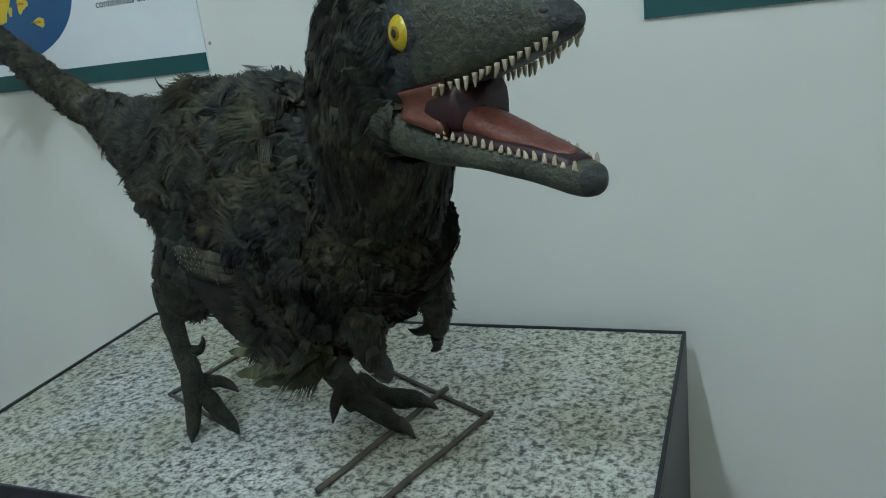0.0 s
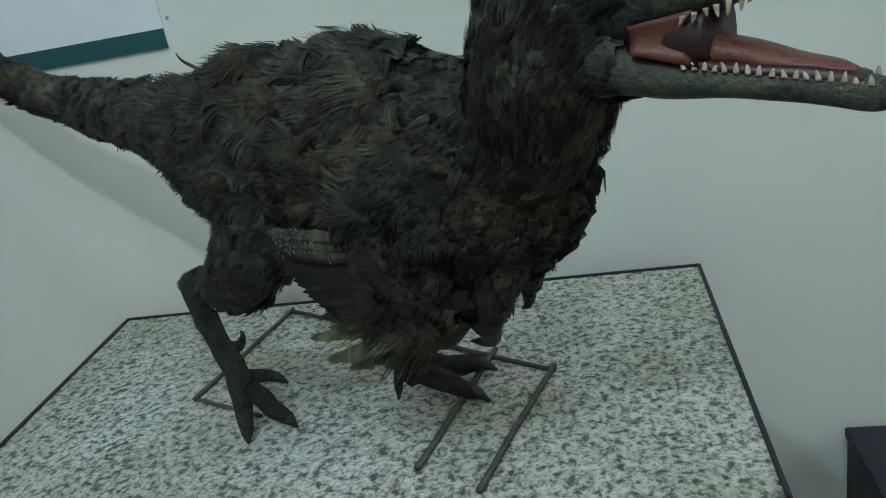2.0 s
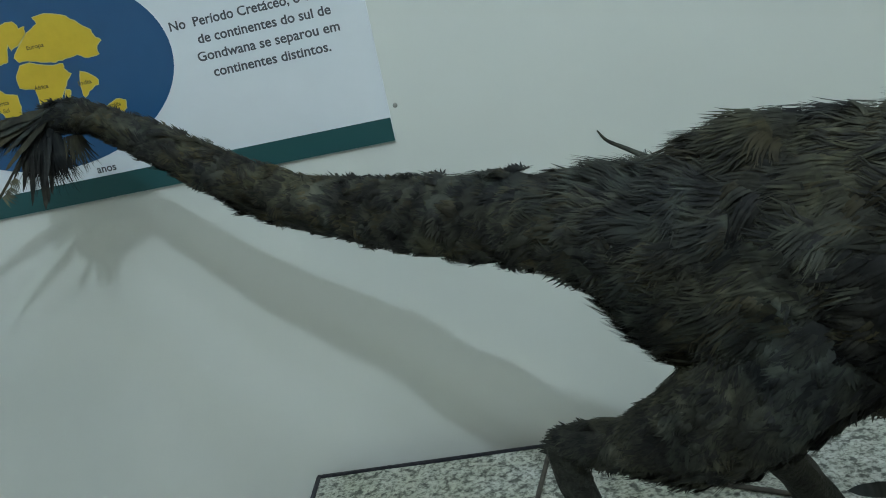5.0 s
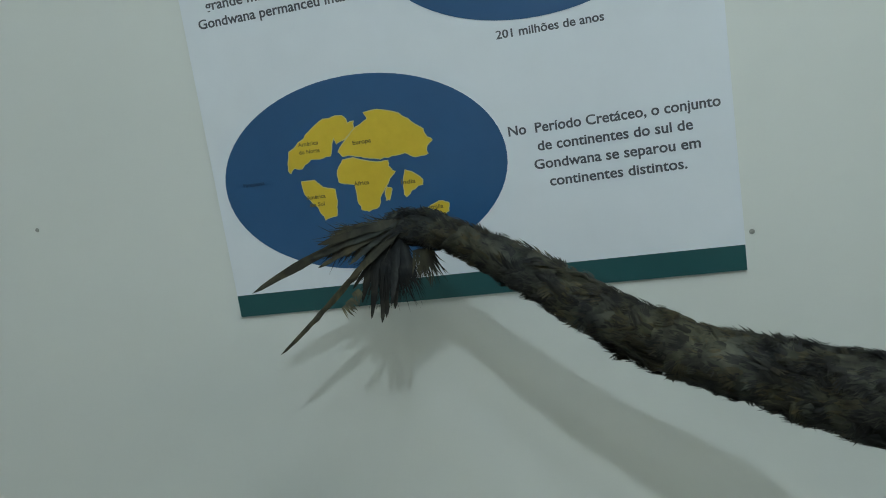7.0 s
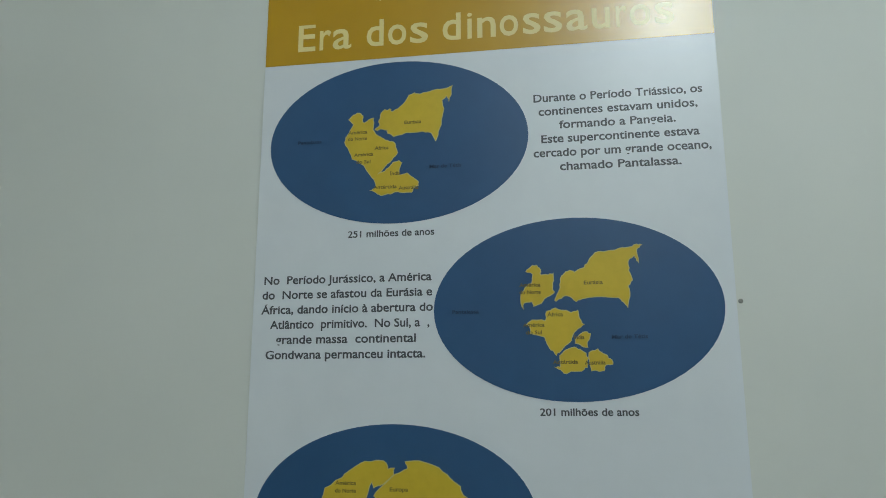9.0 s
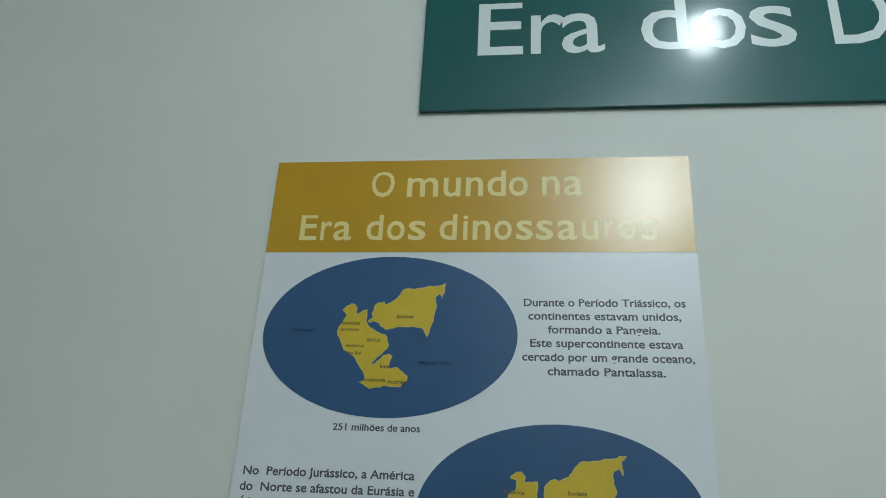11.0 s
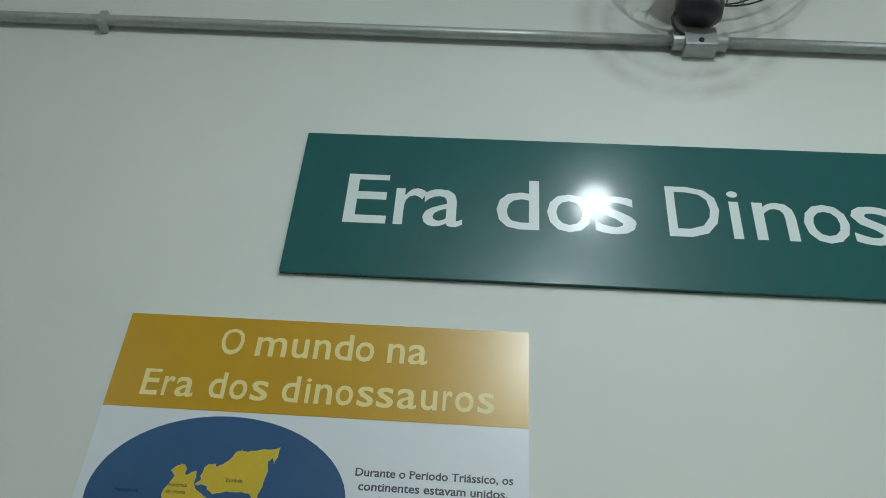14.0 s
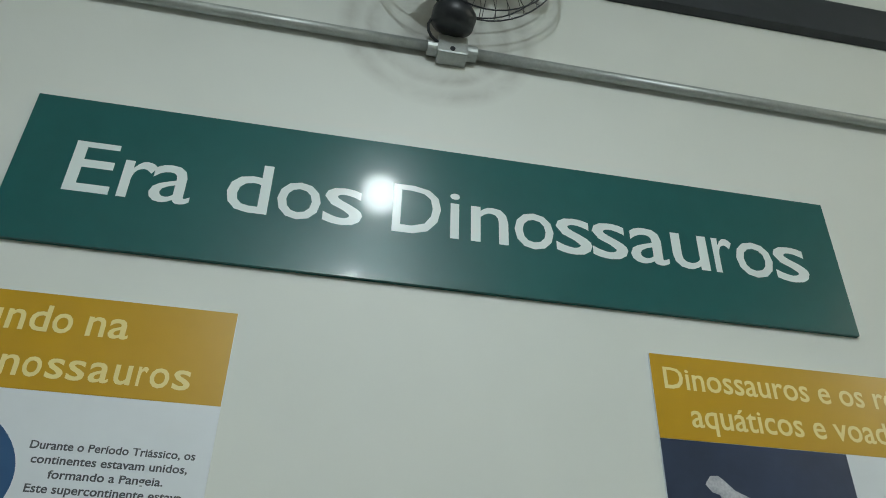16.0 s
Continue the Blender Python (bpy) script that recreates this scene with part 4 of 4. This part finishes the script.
def leg(stations, toes, sides=12):
    """A bare scaly shank with toes that end in curved claws."""
    limb([(x, y, z, 1.30 * a, 1.30 * b) for x, y, z, a, b in stations], 40, sides, LG, 0.24, stations[0][0] * 9)
    for pts in toes:
        run = curve([(x, y, z, 1.18 * a, 1.18 * b) for x, y, z, a, b in pts], 12)
        limb([tuple(p) for p in run[:9]], 26, 12, LG, 0.34, pts[0][1] * 30)
        limb([tuple(p) for p in run[7:]], 8, 8, CL)


leg([(0.850, -0.432, 1.022, 0.013, 0.013), (0.855, -0.437, 0.985, 0.013, 0.012), (0.870, -0.446, 0.945, 0.012, 0.011), (0.886, -0.455, 0.912, 0.013, 0.012), (0.890, -0.458, 0.892, 0.015, 0.014), (0.890, -0.460, 0.876, 0.010, 0.010)],
    [[(0.888, -0.458, 0.890, 0.013, 0.012), (0.890, -0.468, 0.862, 0.011, 0.010), (0.893, -0.480, 0.836, 0.009, 0.008), (0.894, -0.488, 0.825, 0.006, 0.005), (0.896, -0.494, 0.818, 0.001, 0.001)],
     [(0.890, -0.456, 0.888, 0.013, 0.012), (0.915, -0.456, 0.858, 0.012, 0.010), (0.937, -0.458, 0.838, 0.010, 0.009), (0.947, -0.459, 0.828, 0.007, 0.006), (0.954, -0.460, 0.818, 0.001, 0.001)],
     [(0.890, -0.454, 0.890, 0.010, 0.009), (0.908, -0.444, 0.886, 0.009, 0.008), (0.922, -0.436, 0.884, 0.008, 0.006), (0.935, -0.432, 0.876, 0.006, 0.004), (0.945, -0.430, 0.866, 0.001, 0.001)],
     [(0.884, -0.448, 0.935, 0.006, 0.006), (0.892, -0.438, 0.930, 0.006, 0.005), (0.896, -0.432, 0.932, 0.005, 0.004), (0.898, -0.428, 0.940, 0.003, 0.003), (0.896, -0.426, 0.946, 0.001, 0.001)]])
leg([(1.030, -0.425, 1.025, 0.014, 0.013), (1.045, -0.418, 0.985, 0.014, 0.013), (1.068, -0.408, 0.940, 0.014, 0.013), (1.094, -0.398, 0.890, 0.016, 0.014), (1.108, -0.392, 0.858, 0.018, 0.015), (1.114, -0.388, 0.838, 0.012, 0.012)],
    [[(1.106, -0.392, 0.866, 0.016, 0.014), (1.135, -0.402, 0.846, 0.015, 0.012), (1.170, -0.416, 0.836, 0.012, 0.010), (1.195, -0.424, 0.830, 0.008, 0.006), (1.212, -0.433, 0.820, 0.001, 0.001)],
     [(1.110, -0.386, 0.866, 0.016, 0.014), (1.140, -0.376, 0.848, 0.014, 0.012), (1.180, -0.362, 0.838, 0.012, 0.009), (1.202, -0.354, 0.832, 0.008, 0.006), (1.220, -0.350, 0.820, 0.001, 0.001)],
     [(1.104, -0.394, 0.876, 0.010, 0.008), (1.100, -0.412, 0.868, 0.009, 0.008), (1.096, -0.424, 0.856, 0.008, 0.006), (1.094, -0.430, 0.844, 0.005, 0.004), (1.092, -0.434, 0.832, 0.001, 0.001)]])


ARMS = []


def arm(stations, claws):
    ARMS.append(limb([(x, y, z, 1.25 * a, 1.25 * b) for x, y, z, a, b in stations], 24, 12, LG, 0.26, stations[0][1] * 20))
    for pts in claws:
        limb(pts, 10, 8, CL, 0.05)


# far arm, and the near one under its plumes
arm([(1.300, -0.590, 1.110, 0.024, 0.022), (1.300, -0.555, 1.070, 0.019, 0.017), (1.292, -0.530, 1.035, 0.015, 0.013), (1.286, -0.520, 1.012, 0.013, 0.011)],
    [[(1.288, -0.522, 1.018, 0.012, 0.010), (1.284, -0.514, 0.998, 0.010, 0.008), (1.282, -0.512, 0.984, 0.006, 0.005), (1.274, -0.513, 0.979, 0.001, 0.001)],
     [(1.288, -0.522, 1.022, 0.009, 0.007), (1.276, -0.522, 1.010, 0.007, 0.006), (1.264, -0.524, 1.006, 0.005, 0.004), (1.254, -0.526, 1.010, 0.001, 0.001)]])
arm([(1.270, -0.680, 1.110, 0.026, 0.022), (1.258, -0.662, 1.070, 0.020, 0.018), (1.248, -0.628, 1.034, 0.015, 0.014), (1.240, -0.604, 1.006, 0.012, 0.011)],
    [[(1.241, -0.606, 1.010, 0.013, 0.012), (1.244, -0.586, 0.988, 0.012, 0.010), (1.236, -0.570, 0.972, 0.008, 0.007), (1.216, -0.562, 0.969, 0.001, 0.001)],
     [(1.225, -0.640, 1.030, 0.009, 0.008), (1.205, -0.630, 1.006, 0.008, 0.006), (1.192, -0.622, 0.996, 0.005, 0.004), (1.184, -0.618, 0.998, 0.001, 0.001)]])

# ---- plumage ----
def over_wing(q):
    """Where the folded wing lies bare."""
    return 1.05 < q.x < 1.165 and q.y < -0.58 and 1.03 < q.z < 1.150


cover(R, body, 11000, 0.025, 0.019, [FE, FE, FE, BR, BK, FE], 0.75, 0.12, True, wild=0.42, barbs=14, skip=over_wing)
cover(R, body, 500, 0.028, 0.014, [FE, BK], 1.4, 0.20, True, arc=(math.pi, math.tau), wild=0.5, barbs=7)
cover(R, neck, 4400, 0.020, 0.013, [BK, FE, FE], 0.7, 0.12, True, wild=0.32, span=(0.22, 0.95), barbs=11)
cover(R, thigh, 3200, 0.017, 0.012, [FE, FE, BK], 0.45, 0.16, False, wild=0.45, span=(0, 0.92), barbs=9)
cover(R, thigh_far, 600, 0.020, 0.011, [BK, FE], 0.35, 0.20, False, wild=0.5, barbs=6)
for run in ARMS:
    cover(R, run, 260, 0.020, 0.010, [BK, FE, BR], 0.4, 0.20, False, wild=0.45, span=(0, 0.62), barbs=6)
tufts(R, body, 900, 0.036, 0.0125, 0.0105, [FE, FE, BR, BK, FE, FE], 0.7, span=(0.03, 0.97), wild=0.38, skip=over_wing)
tufts(R, neck, 420, 0.026, 0.0085, 0.0065, [BK, FE, BR, FE], 0.7, span=(0.24, 0.9), wild=0.3)
tufts(R, thigh, 170, 0.024, 0.009, 0.006, [FE, FE, BK], 0.5, span=(0, 0.85), wild=0.4, backward=False)
tufts(R, body, 240, 0.036, 0.0135, 0.0120, [BK], 0.9, arc=(-0.9, 0.25), span=(0.40, 0.74), wild=0.3, skip=over_wing)
tufts(R, body, 300, 0.026, 0.0085, 0.0100, [BR, FE, FE, BR], 0.9, arc=(-1.5, 1.2), span=(0.66, 1.0), wild=0.5, hairs=24)
for k in range(46):
    p = body[int(90 * R.uniform(0.55, 0.97))]
    a = R.uniform(-1.2, 0.9)
    tt, ss, uu = frame_at(body, body.index(p))
    nn = (math.cos(a) / p[4] * ss + math.sin(a) / p[3] * uu).normalized()
    q = Vector(p[:3]) + 1.03 * (p[4] * math.cos(a) * ss + p[3] * math.sin(a) * uu) + nn * 0.009
    lock(R, q, (-tt + Vector((0, 0, R.uniform(-1.2, 0.3))) + 0.4 * Vector((R.gauss(0, 1), R.gauss(0, 1), R.gauss(0, 1)))).normalized(), nn, R.uniform(0.010, 0.022), R.uniform(0.002, 0.0045), 0.003, R.choice([OL, BR, BR]), 14)
# chest ruff and ragged belly fringe
cover(R, body, 300, 0.024, 0.009, [BK, FE, BR], 1.0, 0.30, True, span=(0.62, 0.98), wild=0.6, barbs=6)
cover(R, body, 320, 0.026, 0.009, [FE, BR, OL], 1.2, 0.28, True, arc=(math.pi * 1.1, math.pi * 1.9), span=(0.3, 0.9), wild=0.6, barbs=6)
# broad soft back feathers in overlapping clumps
cover(R, body, 700, 0.034, 0.026, [FE, FE, FE, BK], 0.35, 0.12, True, arc=(-0.1, 1.7), span=(0.08, 0.92), wild=0.40, barbs=18)
# single pale feathers, and loose ones on the back and at the rump
for p, way, nrm, ln, wd, mat in (((1.205, -0.700, 1.256), (-0.35, -0.1, -0.9), (-0.45, -0.85, 0.2), 0.036, 0.006, PA), ((1.135, -0.668, 1.195), (-0.6, -0.1, -0.4), (-0.45, -0.85, 0.2), 0.026, 0.006, BR),
                                 ((1.295, -0.757, 1.300), (-0.25, 0.15, -0.9), (-0.6, -0.75, 0.2), 0.034, 0.004, BR), ((1.275, -0.732, 1.232), (-0.8, 0.2, 0.15), (-0.55, -0.8, 0.2), 0.028, 0.004, BR),
                                 ((1.300, -0.742, 1.175), (0.8, -0.2, 0.05), (-0.5, -0.85, 0.1), 0.030, 0.004, BR), ((1.150, -0.692, 1.130), (-0.6, 0.2, -0.5), (-0.5, -0.85, 0.1), 0.024, 0.007, BR),
                                 ((1.215, -0.716, 1.105), (-0.3, 0.1, -0.8), (-0.5, -0.85, 0.1), 0.022, 0.008, BR), ((1.225, -0.716, 1.075), (-0.4, 0.1, -0.7), (-0.5, -0.85, 0.1), 0.020, 0.007, BR),
                                 ((1.125, -0.578, 1.314), (0.8, -0.4, -0.2), (-0.3, -0.6, 0.7), 0.040, 0.006, PA)):
    feather(R, Vector(p), Vector(way).normalized(), Vector(nrm).normalized(), ln, wd * 1.1, 0.06, mat, 12, 0.10)
for pts in ([(0.960, -0.478, 1.280, 0.0024, 0.0024), (0.944, -0.472, 1.290, 0.002, 0.002), (0.932, -0.470, 1.298, 0.0015, 0.0015), (0.926, -0.468, 1.307, 0.0006, 0.0006)],
            [(1.100, -0.560, 1.288, 0.006, 0.006), (1.118, -0.572, 1.302, 0.007, 0.006), (1.146, -0.585, 1.302, 0.007, 0.006), (1.178, -0.600, 1.282, 0.005, 0.005)]):
    limb(pts, 12, 6, FE)
# barred wing: stiff dark vanes fanned out from under the body feathers, pale-dotted coverts over them
for k in range(17):
    f = k / 16
    vane(R, (1.182, -0.682 + 0.004 * f, 1.120 - 0.058 * f), (1.058 + 0.045 * f * f, -0.658 + 0.010 * f, 1.142 - 0.096 * f), (-0.45 + R.gauss(0, 0.08), -0.88, 0.12 + R.gauss(0, 0.22)), 0.0072, BA, -0.05, 12, 0.85)
for k in range(6):
    f = k / 5
    vane(R, (1.132, -0.681, 1.136 - 0.018 * f), (1.060 + 0.010 * f, -0.664, 1.148 - 0.022 * f), (-0.45, -0.88, 0.20 + R.gauss(0, 0.10)), 0.0066, BA if k % 2 else FE, -0.12, 14, 0.45)
    for j in range(9):
        g = (j + R.uniform(-0.4, 0.4)) / 9
        p = Vector((1.066 + 0.052 * g + 0.008 * f, -0.6685 - 0.011 * g, 1.148 - 0.022 * f - 0.012 * g + 0.010 * math.sin(math.pi * g)))
        p += 0.0105 * Vector((-0.45, -0.88, 0.12))
        barb(p, Vector((0.25, -0.05, -1)).normalized(), Vector((-0.45, -0.88, 0.12)).normalized(), R.uniform(0.0024, 0.0038), R.uniform(0.0009, 0.0015), 0.0, PA, 2)
for k in range(90):
    p = Vector((1.150 + 0.06 * R.random(), -0.682 - 0.01 * R.random(), 1.04 + 0.09 * R.random()))
    feather(R, p, Vector((-0.8, 0.25, -0.35 + R.gauss(0, 0.25))).normalized(), Vector((-0.45, -0.88, 0.12)).normalized(), 0.030, 0.016, 0.05, R.choice([FE, BK, BK]), 12, 0.2)
# dark belly down beside the wing
for k in range(170):
    f = R.random()
    p = Vector((1.160 + 0.065 * f, -0.655 - 0.030 * R.random(), 1.105 - 0.040 * R.random() + 0.01 * f))
    feather(R, p, Vector((-0.55, 0.2, -0.6 + R.gauss(0, 0.25))).normalized(), Vector((-0.45, -0.88, -0.1)).normalized(), R.uniform(0.018, 0.034), 0.016, 0.06, R.choice([FE, BK, BK, BR]), 12, 0.2)
# broad olive plumes trailing under the arm, one with a buff streak
for root, tip, wd, mat in (((1.215, -0.655, 1.028), (1.040, -0.590, 0.984), 0.0150, OL), ((1.205, -0.660, 1.020), (1.062, -0.612, 0.968), 0.0160, OL), ((1.220, -0.652, 1.014), (1.085, -0.616, 0.955), 0.0150, OL),
                           ((1.195, -0.640, 1.030), (1.050, -0.566, 0.996), 0.0120, FE), ((1.210, -0.650, 1.004), (1.120, -0.600, 0.945), 0.0130, OL), ((1.225, -0.655, 1.030), (1.125, -0.628, 1.012), 0.0055, PA),
                           ((1.180, -0.664, 1.030), (1.075, -0.618, 1.004), 0.0090, OL)):
    root, tip = (root[0], root[1], root[2] + 0.016), (tip[0], tip[1], tip[2] + 0.022)
    vane(R, root, tip, (-0.30 + R.gauss(0, 0.1), -0.70, 0.60 + R.gauss(0, 0.12)), wd * 0.72, mat, 0.06, 22, 0.35)
for k in range(44):
    f = R.random()
    root, tip = Vector((1.215 - 0.02 * f, -0.645, 1.040 - 0.02 * f)), Vector((1.075 + 0.08 * f, -0.585 - 0.03 * R.random(), 1.005 - 0.035 * f + 0.012 * R.gauss(0, 1)))
    feather(R, root, (tip - root).normalized(), Vector((-0.3, -0.8, 0.5)).normalized(), (tip - root).length, 0.022, 0.02, OL if k % 3 else FE, 12, 0.08)

# ---- head ----
HO, HU, HW = Vector((1.370, -0.785, 0.0)), Vector((0.8192, -0.5736, 0.0)), Vector((-0.5736, -0.8192, 0.0))


def hp(s, w, h):
    return tuple(HO + HU * s + HW * w + Vector((0, 0, h)))


def jaw(stations, n, sides, mat, top=2.4, low=2.4, lump=0.03):
    """A loft along the head: s, half width, top height, low height."""
    rings = []
    for s, w, hi, lo in curve(stations, n):
        mid, half, ring = (hi + lo) / 2, (hi - lo) / 2, []
        for k in range(sides):
            a = k * math.tau / sides
            e = 2 / (top if math.sin(a) > 0 else low)
            x = math.copysign(abs(math.cos(a)) ** e, math.cos(a))
            z = math.copysign(abs(math.sin(a)) ** e, math.sin(a))
            g = 1 + lump * noise.noise(Vector((s * 60, x * 2, z * 2 + top)))
            ring.append(hp(s, w * x * g, mid + half * z * g))
        rings.append(ring)
    quad_rings(rings, mat)


jaw([(-0.030, 0.020, 1.362, 1.300), (-0.010, 0.033, 1.378, 1.288), (0.020, 0.037, 1.385, 1.285), (0.045, 0.035, 1.382, 1.292), (0.070, 0.031, 1.372, 1.300), (0.100, 0.026, 1.362, 1.307),
     (0.130, 0.020, 1.354, 1.316), (0.150, 0.015, 1.348, 1.324), (0.160, 0.010, 1.342, 1.329), (0.164, 0.003, 1.337, 1.333)], 72, 48,
    lambda f, k: HD if f + 0.10 * noise.noise(Vector((f * 22, k * 14, 0))) > 0.80 or f + 0.12 * noise.noise(Vector((f * 22, k * 14, 3))) < 0.38 or (0.16 < k < 0.34 and f > 0.35) else HI, 2.2, 3.0)
jaw([(-0.040, 0.020, 1.302, 1.268), (-0.015, 0.030, 1.300, 1.258), (0.015, 0.0335, 1.292, 1.253), (0.050, 0.032, 1.280, 1.250), (0.080, 0.028, 1.274, 1.250), (0.110, 0.023, 1.269, 1.248), (0.140, 0.017, 1.264, 1.244),
     (0.160, 0.013, 1.260, 1.240), (0.170, 0.010, 1.257, 1.241), (0.175, 0.003, 1.252, 1.246)], 36, 26, lambda f, k: HD if f > 0.84 else HI, 3.2, 2.2)
# throat between jaw and neck
throat = limb([(1.330, -0.740, 1.262, 0.040, 0.036), (1.358, -0.772, 1.284, 0.034, 0.033), (1.382, -0.792, 1.292, 0.026, 0.028)], 12, 20, BK, 0.08, 9)
cover(R, throat, 500, 0.020, 0.010, [BK, BK, FE], 0.5, 0.16, True, wild=0.35, barbs=6)
HINGE = curve([(*hp(-0.055, 0, 1.282), 0.034, 0.034), (*hp(-0.025, 0, 1.280), 0.034, 0.0375), (*hp(0.004, 0, 1.278), 0.031, 0.0380), (*hp(0.020, 0, 1.275), 0.028, 0.0375)], 18)
cover(R, HINGE, 1300, 0.018, 0.010, [BK, BR, FE], 0.3, 0.10, True, wild=0.32, barbs=8)
# mouth lining, cheeks and tongue
jaw([(0.030, 0.026, 1.306, 1.268), (0.062, 0.027, 1.305, 1.269), (0.080, 0.024, 1.306, 1.270)], 10, 20, GU, 3, 3)
for sg in (1, -1):
    rings = []
    for i in range(9):
        f = i / 8
        s = 0.036 + 0.040 * f
        hi_, lo_ = 1.300 + 0.006 * f, 1.283 - 0.010 * f
        w = 0.0345 - 0.006 * f
        rings.append([hp(s - (0.012 * math.sin(math.pi * j / 5)) * f, sg * (w - 0.004 * math.sin(math.pi * j / 5)), lo_ + (hi_ - lo_) * j / 5) for j in range(6)]
                     + [hp(s - (0.012 * math.sin(math.pi * j / 5)) * f, sg * (w - 0.003 - 0.004 * math.sin(math.pi * j / 5)), lo_ + (hi_ - lo_) * j / 5) for j in range(5, -1, -1)])
    quad_rings(rings, CH)
jaw([(0.060, 0.016, 1.292, 1.268), (0.090, 0.018, 1.286, 1.266), (0.120, 0.014, 1.276, 1.262), (0.145, 0.010, 1.269, 1.258), (0.155, 0.004, 1.265, 1.258)], 18, 16, TO, 2.0, 2.4, 0.12)
jaw([(0.060, 0.026, 1.279, 1.270), (0.100, 0.0225, 1.2735, 1.262), (0.140, 0.0155, 1.2675, 1.256), (0.160, 0.010, 1.262, 1.254)], 16, 14, GU, 2.6, 2.6, 0.08)


def tooth(s, w, h, length, lean, up):
    rings = []
    for i in range(5):
        f = i / 4
        r = 0.0012 * (1 - f) ** 0.6 + 0.0004
        z = h + (length * f if up else -length * f)
        rings.append([hp(s - lean * f * f + r * 1.25 * math.cos(k * math.tau / 8), w + r * math.sin(k * math.tau / 8) - 0.1 * math.copysign(length * f, w) * 0.3, z) for k in range(8)])
    quad_rings(rings, TE)


def along(stations, s):
    a = sorted(stations)
    xs = [p[0] for p in a]
    return [float(np.interp(s, xs, [p[j] for p in a])) for j in (1, 2)]


UP = [(0.06, 0.031, 1.300), (0.10, 0.0245, 1.309), (0.13, 0.0185, 1.318), (0.15, 0.0135, 1.326), (0.160, 0.0085, 1.331)]
LO = [(0.06, 0.0300, 1.274), (0.08, 0.0265, 1.2715), (0.11, 0.0215, 1.2665), (0.14, 0.0155, 1.2615), (0.165, 0.0100, 1.2570)]
for sg in (1, -1):
    s = 0.070
    while s < 0.161:
        w, h = along(UP, s)
        tooth(s, sg * w, h + 0.001, R.uniform(0.0042, 0.0090), R.uniform(-0.001, 0.003), False)
        s += R.uniform(0.0050, 0.0072)
    s = 0.068
    while s < 0.166:
        w, h = along(LO, s)
        tooth(s, sg * w, h - 0.001, R.uniform(0.0034, 0.0066), R.uniform(-0.0015, 0.002), True)
        s += R.uniform(0.0048, 0.0070)


def ball(c, r, mat, squash=(1, 1, 1), n=14):
    rings = []
    for i in range(n + 1):
        a = math.pi * i / n
        rr = max(math.sin(a), 0.01)
        rings.append([tuple(Vector(c) + r * (HU * squash[0] * rr * math.cos(k * math.tau / 18) + Vector((0, 0, squash[2])) * rr * math.sin(k * math.tau / 18) + HW * squash[1] * math.cos(a))) for k in range(18)])
    quad_rings(rings, mat)


for sg in (1, -1):
    ball(hp(0.046, sg * 0.0300, 1.337), 0.0165, HD, (1.0, 0.42, 1.0))
    ball(hp(0.046, sg * 0.0330, 1.337), 0.0112, EY, (0.95, 0.62, 1.05))
    ball(hp(0.0472, sg * 0.0388, 1.337), 0.0046, IR, (0.95, 0.36, 1.05))
    ball(hp(0.0476, sg * 0.0400, 1.337), 0.0026, PU, (0.9, 0.40, 1.1))
    ball(hp(0.150, sg * 0.0125, 1.341), 0.0025, CL, (1.6, 0.8, 0.8))
# head feathers, up to the rim of the eye
HEADF = curve([(*hp(-0.045, 0, 1.318), 0.040, 0.038), (*hp(-0.02, 0, 1.330), 0.050, 0.0405), (*hp(0.005, 0, 1.334), 0.055, 0.0425), (*hp(0.032, 0, 1.332), 0.0545, 0.0405)], 18)
tufts(R, [[*p, 0.0, 0.0] for p in HEADF], 330, 0.024, 0.0065, 0.0035, [BK, BK, FE], 0.5, wild=0.25, hairs=18)
cover(R, HEADF, 1900, 0.018, 0.009, [BK, BK, FE], 0.6, 0.12, True, wild=0.32, barbs=6)
CROWN = [[*p, 0.0, 0.0] for p in curve([(*hp(0.004, 0, 1.333), 0.055, 0.0425), (*hp(0.024, 0, 1.332), 0.055, 0.0405), (*hp(0.036, 0, 1.334), 0.052, 0.0385)], 10)]
tufts(R, CROWN, 260, 0.020, 0.0050, 0.0025, [BK, BK, FE, BR], 0.3, wild=0.25, hairs=16)
JOWL = [[*p, 0.0, 0.0] for p in HINGE]
tufts(R, JOWL, 150, 0.024, 0.0060, 0.0040, [BK, FE, BR, FE], 0.3, span=(0.45, 1.0), wild=0.3, hairs=20)

dm = bpy.data.meshes.new("dinosaur_model")
DV = DV[:TAIL_END] + [settled(*v) for v in DV[TAIL_END:]]
dm.from_pydata(DV, [], DF)
for name_ in DM:
    dm.materials.append(M[name_])
dm.polygons.foreach_set("material_index", DI)
dm.polygons.foreach_set("use_smooth", [True] * len(DF))
skin = [v.vector.copy() for v in dm.vertex_normals]
dm.normals_split_custom_set_from_vertices([tuple(DOWN[i]) if i in DOWN else tuple(n) for i, n in enumerate(skin)])
dm.update()
tagged(new("dinosaur_model", dm), "dark feathered dinosaur model with open toothed mouth, on a pedestal", "dinosaur model")
